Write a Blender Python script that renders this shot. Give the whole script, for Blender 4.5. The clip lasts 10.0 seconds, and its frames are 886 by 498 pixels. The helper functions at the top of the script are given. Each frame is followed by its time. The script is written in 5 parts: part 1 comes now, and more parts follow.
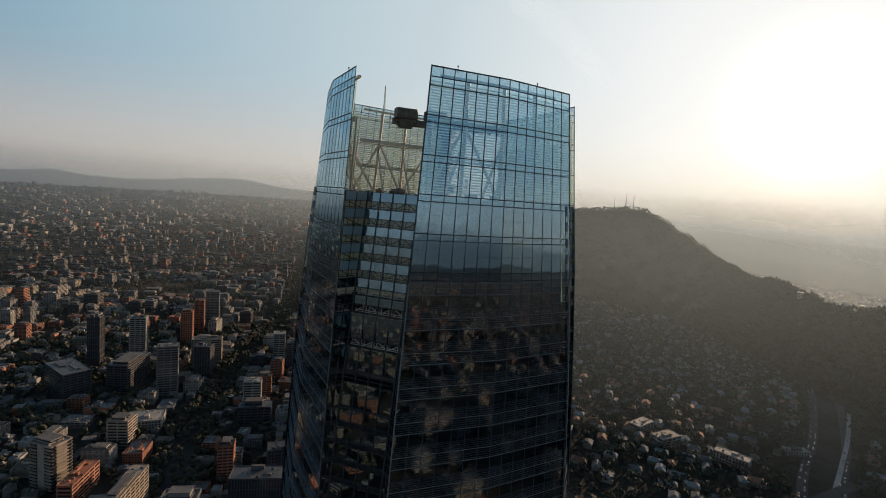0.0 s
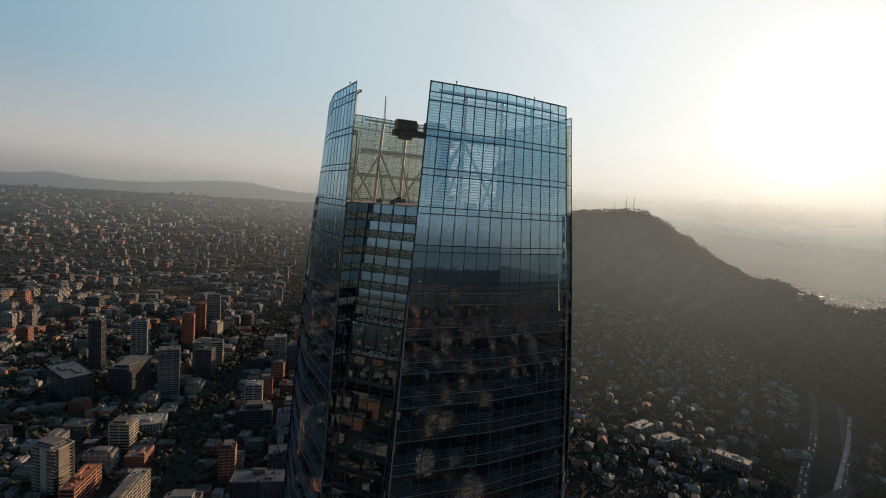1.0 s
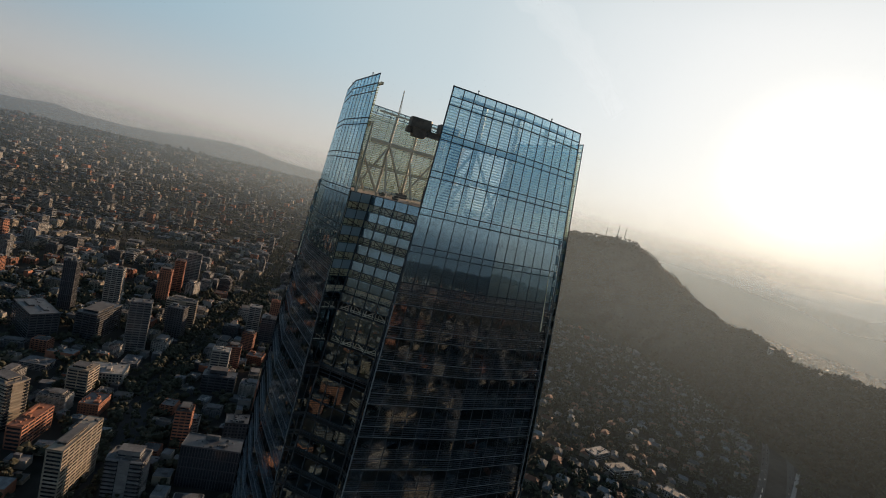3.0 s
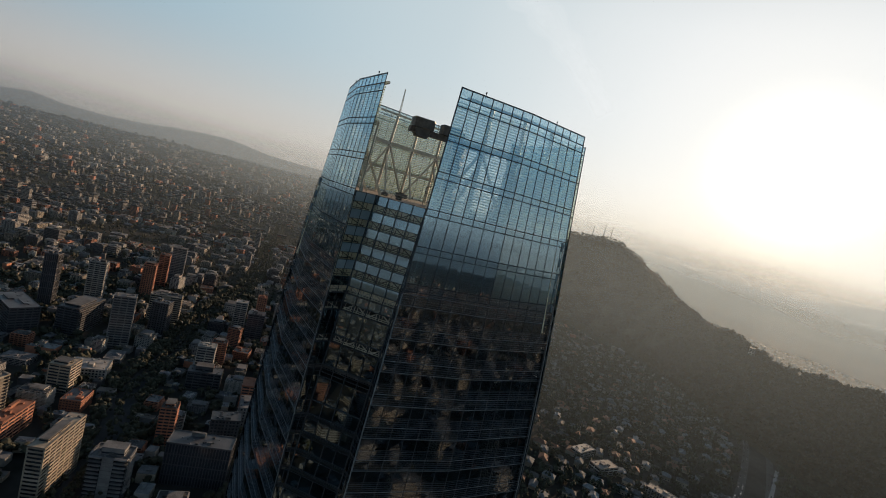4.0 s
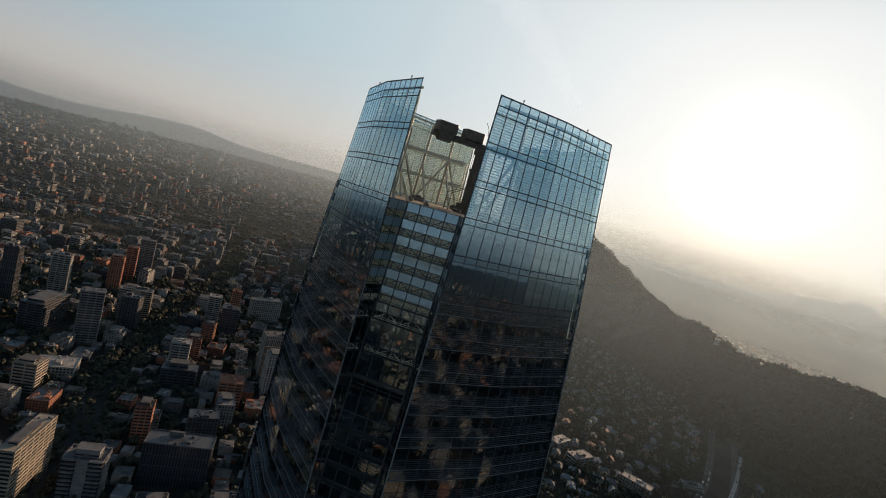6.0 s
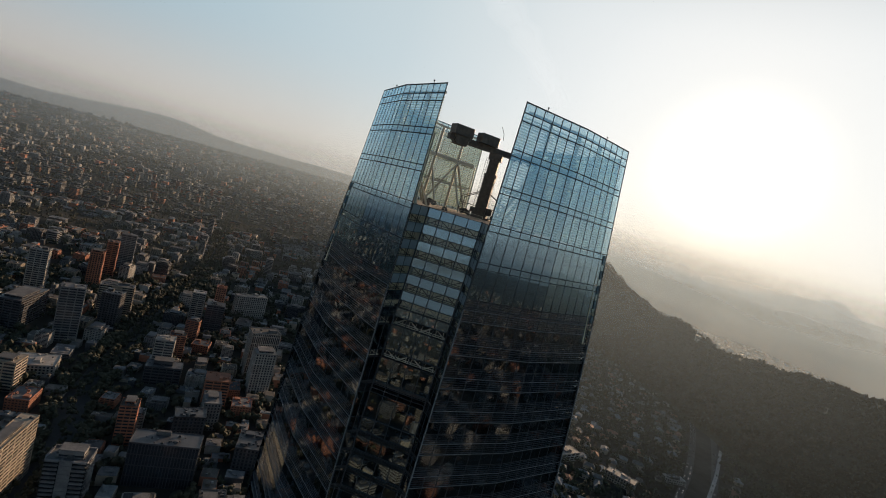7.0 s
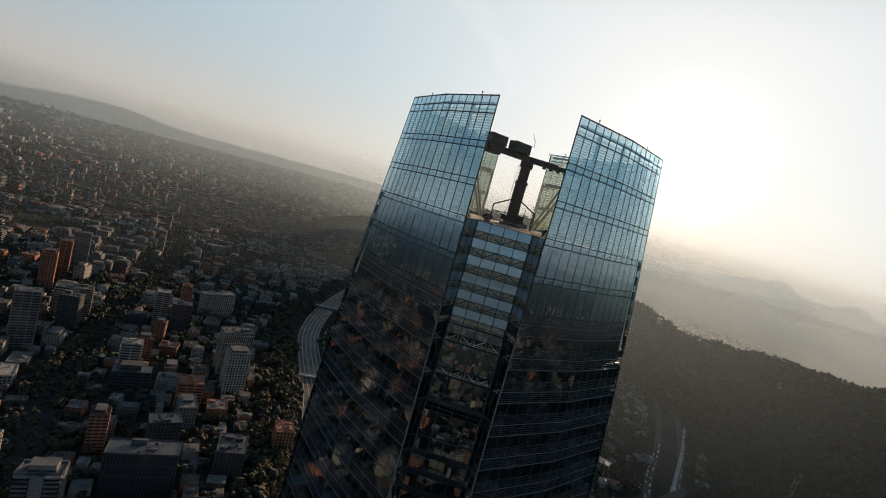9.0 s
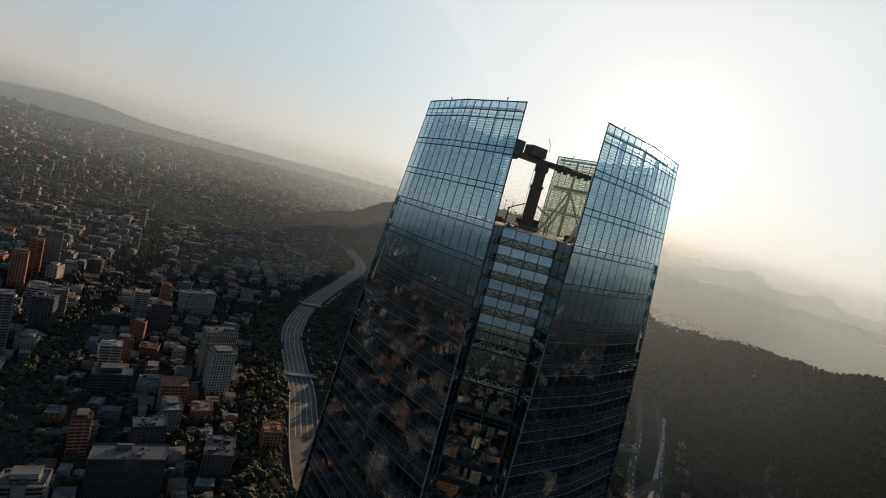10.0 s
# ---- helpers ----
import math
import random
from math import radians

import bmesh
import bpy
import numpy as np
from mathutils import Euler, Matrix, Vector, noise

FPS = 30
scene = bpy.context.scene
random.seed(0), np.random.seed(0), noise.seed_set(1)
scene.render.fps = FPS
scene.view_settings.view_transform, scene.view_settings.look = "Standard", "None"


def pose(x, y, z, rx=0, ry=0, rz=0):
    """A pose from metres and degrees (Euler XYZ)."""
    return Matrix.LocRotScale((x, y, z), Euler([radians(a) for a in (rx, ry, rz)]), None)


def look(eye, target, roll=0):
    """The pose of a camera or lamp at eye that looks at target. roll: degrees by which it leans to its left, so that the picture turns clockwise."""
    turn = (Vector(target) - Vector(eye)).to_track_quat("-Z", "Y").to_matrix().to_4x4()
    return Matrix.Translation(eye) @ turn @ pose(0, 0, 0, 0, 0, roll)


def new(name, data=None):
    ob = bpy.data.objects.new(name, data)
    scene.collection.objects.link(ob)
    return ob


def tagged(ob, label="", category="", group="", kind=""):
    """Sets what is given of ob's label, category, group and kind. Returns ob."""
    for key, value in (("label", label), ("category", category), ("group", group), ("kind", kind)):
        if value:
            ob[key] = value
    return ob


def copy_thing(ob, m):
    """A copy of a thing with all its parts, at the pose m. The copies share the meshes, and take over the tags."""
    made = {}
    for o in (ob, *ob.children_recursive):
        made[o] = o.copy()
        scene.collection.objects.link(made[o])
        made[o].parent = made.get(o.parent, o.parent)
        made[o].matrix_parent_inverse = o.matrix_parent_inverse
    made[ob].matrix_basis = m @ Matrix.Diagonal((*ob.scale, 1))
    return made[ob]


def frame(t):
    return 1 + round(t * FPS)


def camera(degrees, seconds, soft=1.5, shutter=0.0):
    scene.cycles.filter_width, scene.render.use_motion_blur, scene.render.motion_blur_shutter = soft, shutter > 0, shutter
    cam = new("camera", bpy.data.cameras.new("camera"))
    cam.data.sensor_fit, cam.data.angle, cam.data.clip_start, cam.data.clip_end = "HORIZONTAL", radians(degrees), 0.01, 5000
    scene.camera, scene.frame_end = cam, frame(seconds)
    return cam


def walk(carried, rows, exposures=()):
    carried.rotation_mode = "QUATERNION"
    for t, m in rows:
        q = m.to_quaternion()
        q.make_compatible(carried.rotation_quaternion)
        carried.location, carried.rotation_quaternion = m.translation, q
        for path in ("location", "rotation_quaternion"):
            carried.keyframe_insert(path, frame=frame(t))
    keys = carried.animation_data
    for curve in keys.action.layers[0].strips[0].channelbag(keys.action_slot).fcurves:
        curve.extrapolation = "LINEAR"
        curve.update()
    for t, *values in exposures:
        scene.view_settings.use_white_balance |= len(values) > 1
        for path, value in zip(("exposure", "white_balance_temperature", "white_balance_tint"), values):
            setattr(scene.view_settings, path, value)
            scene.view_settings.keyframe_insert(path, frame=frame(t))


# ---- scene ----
cam = camera(84.0, 10.0, soft=1.0)
PATH = [
    (0, (-0.867, 7.506, 277.63), (-1.023, 9.489, 277.419), 4.4),
    (0.5, (-0.7, 6.49, 278.503), (-0.857, 8.473, 278.298), 4.2),
    (1, (-0.615, 5.761, 279.515), (-0.774, 7.745, 279.311), 4.3),
    (1.5, (-0.641, 5.427, 280.178), (-0.817, 7.41, 279.98), 5.6),
    (2, (-0.712, 5.372, 280.474), (-0.86, 7.356, 280.271), 9.4),
    (3.5, (-3.586, 5.43, 280.487), (-3.681, 7.417, 280.285), 14.7),
    (4, (-5.63, 5.438, 280.43), (-5.685, 7.427, 280.228), 14.8),
    (4.5, (-8.135, 5.474, 280.359), (-8.159, 7.464, 280.157), 14.8),
    (5, (-10.993, 5.601, 280.267), (-10.991, 7.59, 280.065), 14.9),
    (5.5, (-14.24, 5.857, 280.222), (-14.208, 7.846, 280.019), 15.1),
    (7, (-25.232, 6.979, 280.109), (-25.096, 8.964, 279.907), 16.0),
    (7.5, (-29.185, 7.573, 280.05), (-29.014, 9.555, 279.848), 16.0),
    (8, (-33.403, 8.247, 280.042), (-33.194, 10.225, 279.839), 15.7),
    (8.5, (-37.737, 9.022, 280.049), (-37.487, 10.996, 279.845), 15.6),
    (9, (-42.155, 9.859, 280.073), (-41.862, 11.826, 279.869), 15.3),
    (9.5, (-46.612, 10.797, 280.112), (-46.276, 12.758, 279.91), 15.0),
    (10, (-51.154, 11.838, 280.108), (-50.772, 13.791, 279.903), 15.0),
]
walk(cam, [(t, look(eye, target, roll)) for t, eye, target, roll in PATH])

# ---- world, sun ----
SUN_EL, SUN_AZ = radians(10.3), radians(31.0)
sun_way = Vector((math.cos(SUN_EL) * math.sin(SUN_AZ), math.cos(SUN_EL) * math.cos(SUN_AZ), math.sin(SUN_EL)))
world = bpy.data.worlds.new("world")
scene.world = world
world.use_nodes = True
wn, wl = world.node_tree.nodes, world.node_tree.links
sky = wn.new("ShaderNodeTexSky")
sky.sky_type, sky.sun_disc = "NISHITA", False
sky.sun_elevation, sky.sun_rotation = SUN_EL, SUN_AZ
sky.altitude, sky.air_density, sky.dust_density, sky.ozone_density = 600, 1.0, 1.0, 1.0


def colour_ramp(nodes, rows):
    node = nodes.new("ShaderNodeValToRGB")
    node.color_ramp.interpolation = "B_SPLINE"
    e = node.color_ramp.elements
    while len(e) < len(rows):
        e.new(0.5)
    for k, (at, c) in zip(e, rows):
        k.position, k.color = at, (*c, 1)
    return node


# smoggy evening air: a pale glow about the sun, a dusty band along the horizon
aim, toward, upward = wn.new("ShaderNodeTexCoord"), wn.new("ShaderNodeVectorMath"), wn.new("ShaderNodeSeparateXYZ")
toward.operation = "DOT_PRODUCT"
toward.inputs[1].default_value = sun_way
wl.new(aim.outputs["Generated"], toward.inputs[0])
wl.new(aim.outputs["Generated"], upward.inputs[0])
glow_at = wn.new("ShaderNodeMapRange")
glow_at.inputs["From Min"].default_value = -1.0
wl.new(toward.outputs["Value"], glow_at.inputs[0])
GLOW = colour_ramp(wn, [(0.0, (0.20, 0.31, 0.41)), (0.52, (0.20, 0.33, 0.43)), (0.6, (0.23, 0.375, 0.48)), (0.68, (0.31, 0.465, 0.565)), (0.80, (0.46, 0.58, 0.64)), (0.90, (0.59, 0.685, 0.725)), (0.945, (0.71, 0.77, 0.79)), (0.975, (0.85, 0.88, 0.885)), (0.99, (0.93, 0.94, 0.93)), (1.0, (0.98, 0.98, 0.95))])
DUST = colour_ramp(wn, [(0.0, (0.50, 0.58, 0.62)), (0.4, (0.52, 0.54, 0.55)), (0.55, (0.46, 0.445, 0.44)), (0.65, (0.52, 0.48, 0.455)), (0.85, (0.64, 0.60, 0.56)), (0.93, (0.78, 0.745, 0.69)), (0.97, (0.90, 0.87, 0.82)), (0.99, (0.96, 0.95, 0.91)), (1.0, (1.0, 0.99, 0.95))])
for r in (GLOW, DUST):
    wl.new(glow_at.outputs[0], r.inputs[0])
low_down = wn.new("ShaderNodeMapRange")
low_down.interpolation_type = "SMOOTHERSTEP"
low_down.inputs["From Min"].default_value, low_down.inputs["From Max"].default_value = -0.02, 0.26
low_down.inputs["To Min"].default_value, low_down.inputs["To Max"].default_value = 1.0, 0.0
wl.new(upward.outputs["Z"], low_down.inputs[0])
haze_mix, sky_mix, hot, flare = wn.new("ShaderNodeMixRGB"), wn.new("ShaderNodeMixRGB"), wn.new("ShaderNodeMapRange"), wn.new("ShaderNodeMixRGB")
wl.new(low_down.outputs[0], haze_mix.inputs[0])
wl.new(GLOW.outputs[0], haze_mix.inputs[1])
wl.new(DUST.outputs[0], haze_mix.inputs[2])
scaled = wn.new("ShaderNodeMixRGB")
scaled.blend_type, scaled.inputs[0].default_value, scaled.inputs[2].default_value = "MULTIPLY", 1.0, (0.10, 0.10, 0.10, 1)
wl.new(sky.outputs[0], scaled.inputs[1])
sky_mix.inputs[0].default_value = 0.07
wl.new(haze_mix.outputs[0], sky_mix.inputs[1])
wl.new(scaled.outputs[0], sky_mix.inputs[2])
hot.inputs["From Min"].default_value, hot.inputs["To Max"].default_value = 0.985, 1.0
wl.new(toward.outputs["Value"], hot.inputs[0])
flare.blend_type = "ADD"
core = colour_ramp(wn, [(0.0, (0, 0, 0)), (0.6, (0.06, 0.055, 0.045)), (0.9, (0.8, 0.75, 0.65)), (1.0, (3.0, 2.8, 2.4))])
wl.new(hot.outputs[0], core.inputs[0])
flare.inputs[0].default_value = 1.0
wl.new(sky_mix.outputs[0], flare.inputs[1])
wl.new(core.outputs[0], flare.inputs[2])
high_up, dome = wn.new("ShaderNodeMapRange"), wn.new("ShaderNodeMixRGB")
high_up.interpolation_type = "SMOOTHSTEP"
high_up.inputs["From Min"].default_value, high_up.inputs["From Max"].default_value = 0.36, 0.8
wl.new(upward.outputs["Z"], high_up.inputs[0])
wl.new(high_up.outputs[0], dome.inputs[0])
wl.new(flare.outputs[0], dome.inputs[1])
dome.inputs[2].default_value = (0.038, 0.076, 0.14, 1)
disc_at, disc_add = wn.new("ShaderNodeMapRange"), wn.new("ShaderNodeMixRGB")
disc_at.interpolation_type = "SMOOTHSTEP"
disc_at.inputs["From Min"].default_value, disc_at.inputs["From Max"].default_value = 0.9990, 0.9999
wl.new(toward.outputs["Value"], disc_at.inputs[0])
disc_add.blend_type, disc_add.inputs[2].default_value = "ADD", (6.0, 5.6, 4.8, 1)
wl.new(disc_at.outputs[0], disc_add.inputs[0])
wl.new(dome.outputs[0], disc_add.inputs[1])
wl.new(disc_add.outputs[0], wn["Background"].inputs[0])
wn["Background"].inputs[1].default_value = 1.0
sun = new("sun", bpy.data.lights.new("sun", "SUN"))
sun.data.energy, sun.data.angle, sun.data.color = 6.3, radians(0.6), (1.0, 0.67, 0.41)
sun.matrix_world = look(sun_way * 1000, (0, 0, 0))


# ---- materials ----
def material(name):
    m = bpy.data.materials.new(name)
    m.use_nodes = True
    return m, m.node_tree.nodes, m.node_tree.links, m.node_tree.nodes["Principled BSDF"]


def surface(name, a, b, scale=1.0, rough=0.7, metal=0.0, bump=0.2, vary=0.0, fine=8.0, spec=0.4):
    """Two tones mixed by noise at two sizes, with grain, and a change from one object to the next."""
    m, n, l, p = material(name)
    co = n.new("ShaderNodeTexCoord")
    big, small = n.new("ShaderNodeTexNoise"), n.new("ShaderNodeTexNoise")
    big.inputs["Scale"].default_value, small.inputs["Scale"].default_value = scale, scale * fine
    big.inputs["Detail"].default_value, small.inputs["Detail"].default_value = 4, 3
    add = n.new("ShaderNodeMath")
    add.operation = "MULTIPLY_ADD"
    add.inputs[1].default_value = 0.45
    ramp = n.new("ShaderNodeValToRGB")
    ramp.color_ramp.elements[0].position, ramp.color_ramp.elements[1].position = 0.5, 0.95
    ramp.color_ramp.elements[0].color, ramp.color_ramp.elements[1].color = (*a, 1), (*b, 1)
    for t in (big, small):
        l.new(co.outputs["Object"], t.inputs["Vector"])
    l.new(small.outputs["Fac"], add.inputs[0])
    l.new(big.outputs["Fac"], add.inputs[2])
    l.new(add.outputs[0], ramp.inputs[0])
    out = ramp.outputs[0]
    if vary:
        info, hsv, mp = n.new("ShaderNodeObjectInfo"), n.new("ShaderNodeHueSaturation"), n.new("ShaderNodeMapRange")
        mp.inputs["To Min"].default_value, mp.inputs["To Max"].default_value = 1 - vary, 1 + vary
        l.new(info.outputs["Random"], mp.inputs[0])
        l.new(mp.outputs[0], hsv.inputs["Value"])
        l.new(out, hsv.inputs["Color"])
        out = hsv.outputs[0]
    l.new(out, p.inputs["Base Color"])
    p.inputs["Roughness"].default_value, p.inputs["Metallic"].default_value = rough, metal
    p.inputs["Specular IOR Level"].default_value = spec
    if bump:
        bp = n.new("ShaderNodeBump")
        bp.inputs["Strength"].default_value, bp.inputs["Distance"].default_value = bump, 0.05
        l.new(small.outputs["Fac"], bp.inputs["Height"])
        l.new(bp.outputs[0], p.inputs["Normal"])
    return m


def glass(name, tint, gloss_colour, base, power=4.0, rough=0.02):
    """Coated pane: what passes is tinted, the rest mirrors, more of it at a slant."""
    m, n, l, p = material(name)
    n.remove(p)
    tr, gl, mix, lw, pw = (n.new("ShaderNode" + k) for k in ("BsdfTransparent", "BsdfGlossy", "MixShader", "LayerWeight", "Math"))
    tr.inputs[0].default_value, gl.inputs["Color"].default_value = (*tint, 1), (*gloss_colour, 1)
    gl.inputs["Roughness"].default_value, lw.inputs["Blend"].default_value = rough, 0.5
    pw.operation, pw.inputs[1].default_value = "POWER", power
    l.new(lw.outputs["Facing"], pw.inputs[0])
    mp = n.new("ShaderNodeMapRange")
    mp.inputs["To Min"].default_value, mp.inputs["To Max"].default_value = base, 0.95
    l.new(pw.outputs[0], mp.inputs[0])
    l.new(mp.outputs[0], mix.inputs[0])
    l.new(tr.outputs[0], mix.inputs[1])
    l.new(gl.outputs[0], mix.inputs[2])
    l.new(mix.outputs[0], n["Material Output"].inputs["Surface"])
    return m


CROWN_GLASS = glass("crown_glass", (0.86, 0.91, 0.885), (0.54, 0.78, 0.93), 0.35)
BODY_GLASS = glass("body_glass", (0.20, 0.27, 0.31), (0.60, 0.72, 0.82), 0.37, 4.0, 0.035)
UPPER_GLASS = glass("upper_glass", (0.34, 0.42, 0.45), (0.54, 0.76, 0.88), 0.46)
SLOT_GLASS = glass("slot_glass", (0.06, 0.08, 0.09), (0.48, 0.66, 0.78), 0.32)
SPANDREL = glass("spandrel_glass", (0.02, 0.03, 0.04), (0.46, 0.66, 0.80), 0.36)
# for pale panels added behind the corner glass, in place of daylight coming through
CREAM = surface("daylight_panel_cream", (0.66, 0.59, 0.42), (0.84, 0.77, 0.59), 0.8, 0.8, 0.0, 0.0)
CLEAR_GLASS = glass("clear_glass", (0.90, 0.92, 0.88), (0.6, 0.8, 0.95), 0.05)
LOUVRE_GLASS = glass("louvre_glass", (0.16, 0.21, 0.25), (0.60, 0.74, 0.86), 0.37, 4.0, 0.045)
RAIL = surface("grey_anodised_rail", (0.11, 0.125, 0.135), (0.20, 0.22, 0.235), 2, 0.75, 0.0, 0.0, 0.0, 8.0, 0.1)
LOUVRE = surface("blue_grey_louvre", (0.05, 0.065, 0.08), (0.085, 0.10, 0.12), 1.0, 0.7, 0.0, 0.0)
MULLION = surface("dark_aluminium", (0.018, 0.022, 0.026), (0.032, 0.038, 0.044), 2, 0.6, 0.0, 0.0)
SLAT = surface("pale_louvre", (0.60, 0.61, 0.52), (0.70, 0.71, 0.60), 1.0, 0.7, 0.0, 0.0)
# the blades also pass light from behind, added to lighten the far screens
sn, sl = SLAT.node_tree.nodes, SLAT.node_tree.links
blade_through, blade_mix = sn.new("ShaderNodeBsdfTranslucent"), sn.new("ShaderNodeMixShader")
blade_through.inputs[0].default_value, blade_mix.inputs[0].default_value = (0.66, 0.69, 0.52, 1), 0.5
sl.new(sn["Principled BSDF"].outputs[0], blade_mix.inputs[1])
sl.new(blade_through.outputs[0], blade_mix.inputs[2])
sl.new(blade_mix.outputs[0], sn["Material Output"].inputs["Surface"])
RETURN_PANEL = surface("blue_grey_panel", (0.15, 0.21, 0.235), (0.21, 0.27, 0.295), 0.6, 0.55, 0.0, 0.0)
# trusses of the clear rows, darker than the cream ones of the open rows
TRUSS_BROWN = surface("dark_brown_steel", (0.10, 0.075, 0.05), (0.17, 0.13, 0.09), 1.5, 0.6, 0.0, 0.1)
STEEL = surface("cream_painted_steel", (0.40, 0.37, 0.30), (0.52, 0.48, 0.40), 1.5, 0.55, 0.0, 0.1)
DARK_STEEL = surface("dark_machine_paint", (0.045, 0.042, 0.038), (0.10, 0.092, 0.082), 1.2, 0.6, 0.2, 0.2)
DECK = surface("roof_screed", (0.16, 0.14, 0.12), (0.30, 0.26, 0.22), 0.5, 0.9, 0.0, 0.3)
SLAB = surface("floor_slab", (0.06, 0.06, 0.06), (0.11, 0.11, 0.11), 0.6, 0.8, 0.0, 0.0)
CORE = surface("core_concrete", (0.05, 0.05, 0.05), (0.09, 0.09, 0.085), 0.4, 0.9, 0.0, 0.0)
WALLS = {
    "white": surface("white_render", (0.18, 0.171, 0.158), (0.295, 0.28, 0.26), 0.15, 0.85, 0, 0.1, 0.25),
    "beige": surface("beige_render", (0.20, 0.172, 0.134), (0.30, 0.255, 0.205), 0.15, 0.85, 0, 0.1, 0.25),
    "grey": surface("grey_concrete", (0.09, 0.09, 0.094), (0.16, 0.16, 0.16), 0.15, 0.85, 0, 0.1, 0.3),
    "brick": surface("red_brick", (0.20, 0.082, 0.05), (0.30, 0.13, 0.08), 0.2, 0.9, 0, 0.1, 0.25),
    "dark": surface("dark_cladding", (0.035, 0.037, 0.042), (0.07, 0.072, 0.08), 0.2, 0.5, 0.1, 0.0, 0.3),
}
WINDOW = surface("dark_window", (0.012, 0.015, 0.02), (0.03, 0.035, 0.045), 0.3, 0.12, 0.0, 0.0, 0.3, 8.0, 0.6)
ROOFS = [
    surface("roof_membrane", (0.06, 0.062, 0.066), (0.14, 0.142, 0.145), 0.12, 0.9, 0, 0.2, 0.4, 8.0, 0.2),
    surface("roof_gravel", (0.05, 0.047, 0.044), (0.105, 0.098, 0.09), 0.12, 0.95, 0, 0.2, 0.4, 8.0, 0.2),
]
TILE = surface("clay_roof", (0.12, 0.06, 0.04), (0.22, 0.11, 0.07), 0.3, 0.9, 0, 0.2, 0.4)
ZINC = surface("pale_zinc_roof", (0.09, 0.098, 0.10), (0.17, 0.18, 0.185), 0.3, 0.85, 0.0, 0.1, 0.4, 8.0, 0.1)
LEAF = surface("green_foliage", (0.019, 0.021, 0.012), (0.042, 0.042, 0.024), 0.12, 0.9, 0, 0.0, 0.3)
AUTUMN = surface("autumn_foliage", (0.04, 0.030, 0.010), (0.09, 0.062, 0.019), 0.12, 0.9, 0, 0.0, 0.3)
OLIVE = surface("olive_foliage", (0.037, 0.030, 0.020), (0.074, 0.060, 0.040), 0.08, 0.95, 0, 0.0, 0.0, 8.0, 0.1)
SCRUB = surface("dry_scrub_foliage", (0.036, 0.030, 0.020), (0.072, 0.059, 0.040), 0.05, 0.95, 0, 0.0, 0.0, 8.0, 0.1)
HILL = surface("dry_scrub_slope", (0.036, 0.033, 0.023), (0.075, 0.066, 0.047), 0.02, 1.0, 0, 0.0, 0.0, 12, 0.05)
GROUND = surface("city_ground", (0.026, 0.026, 0.021), (0.068, 0.063, 0.056), 0.012, 1.0, 0, 0.0, 0.0, 6, 0.03)
DIRT = surface("pale_dirt", (0.12, 0.105, 0.085), (0.20, 0.18, 0.15), 0.05, 1.0, 0, 0.0, 0.0, 8.0, 0.05)
ASPHALT = surface("asphalt", (0.035, 0.035, 0.036), (0.06, 0.058, 0.056), 0.08, 0.9, 0, 0.0)
CHANNEL = surface("river_concrete", (0.20, 0.19, 0.175), (0.34, 0.32, 0.30), 0.06, 0.8, 0, 0.0)
WATER = surface("silty_water", (0.055, 0.051, 0.046), (0.13, 0.12, 0.106), 0.05, 0.7, 0, 0.1, 0.0, 6.0, 0.12)
PAINT = surface("car_paint", (0.10, 0.10, 0.11), (0.5, 0.5, 0.5), 0.02, 0.3, 0.2, 0.0, 0.6)


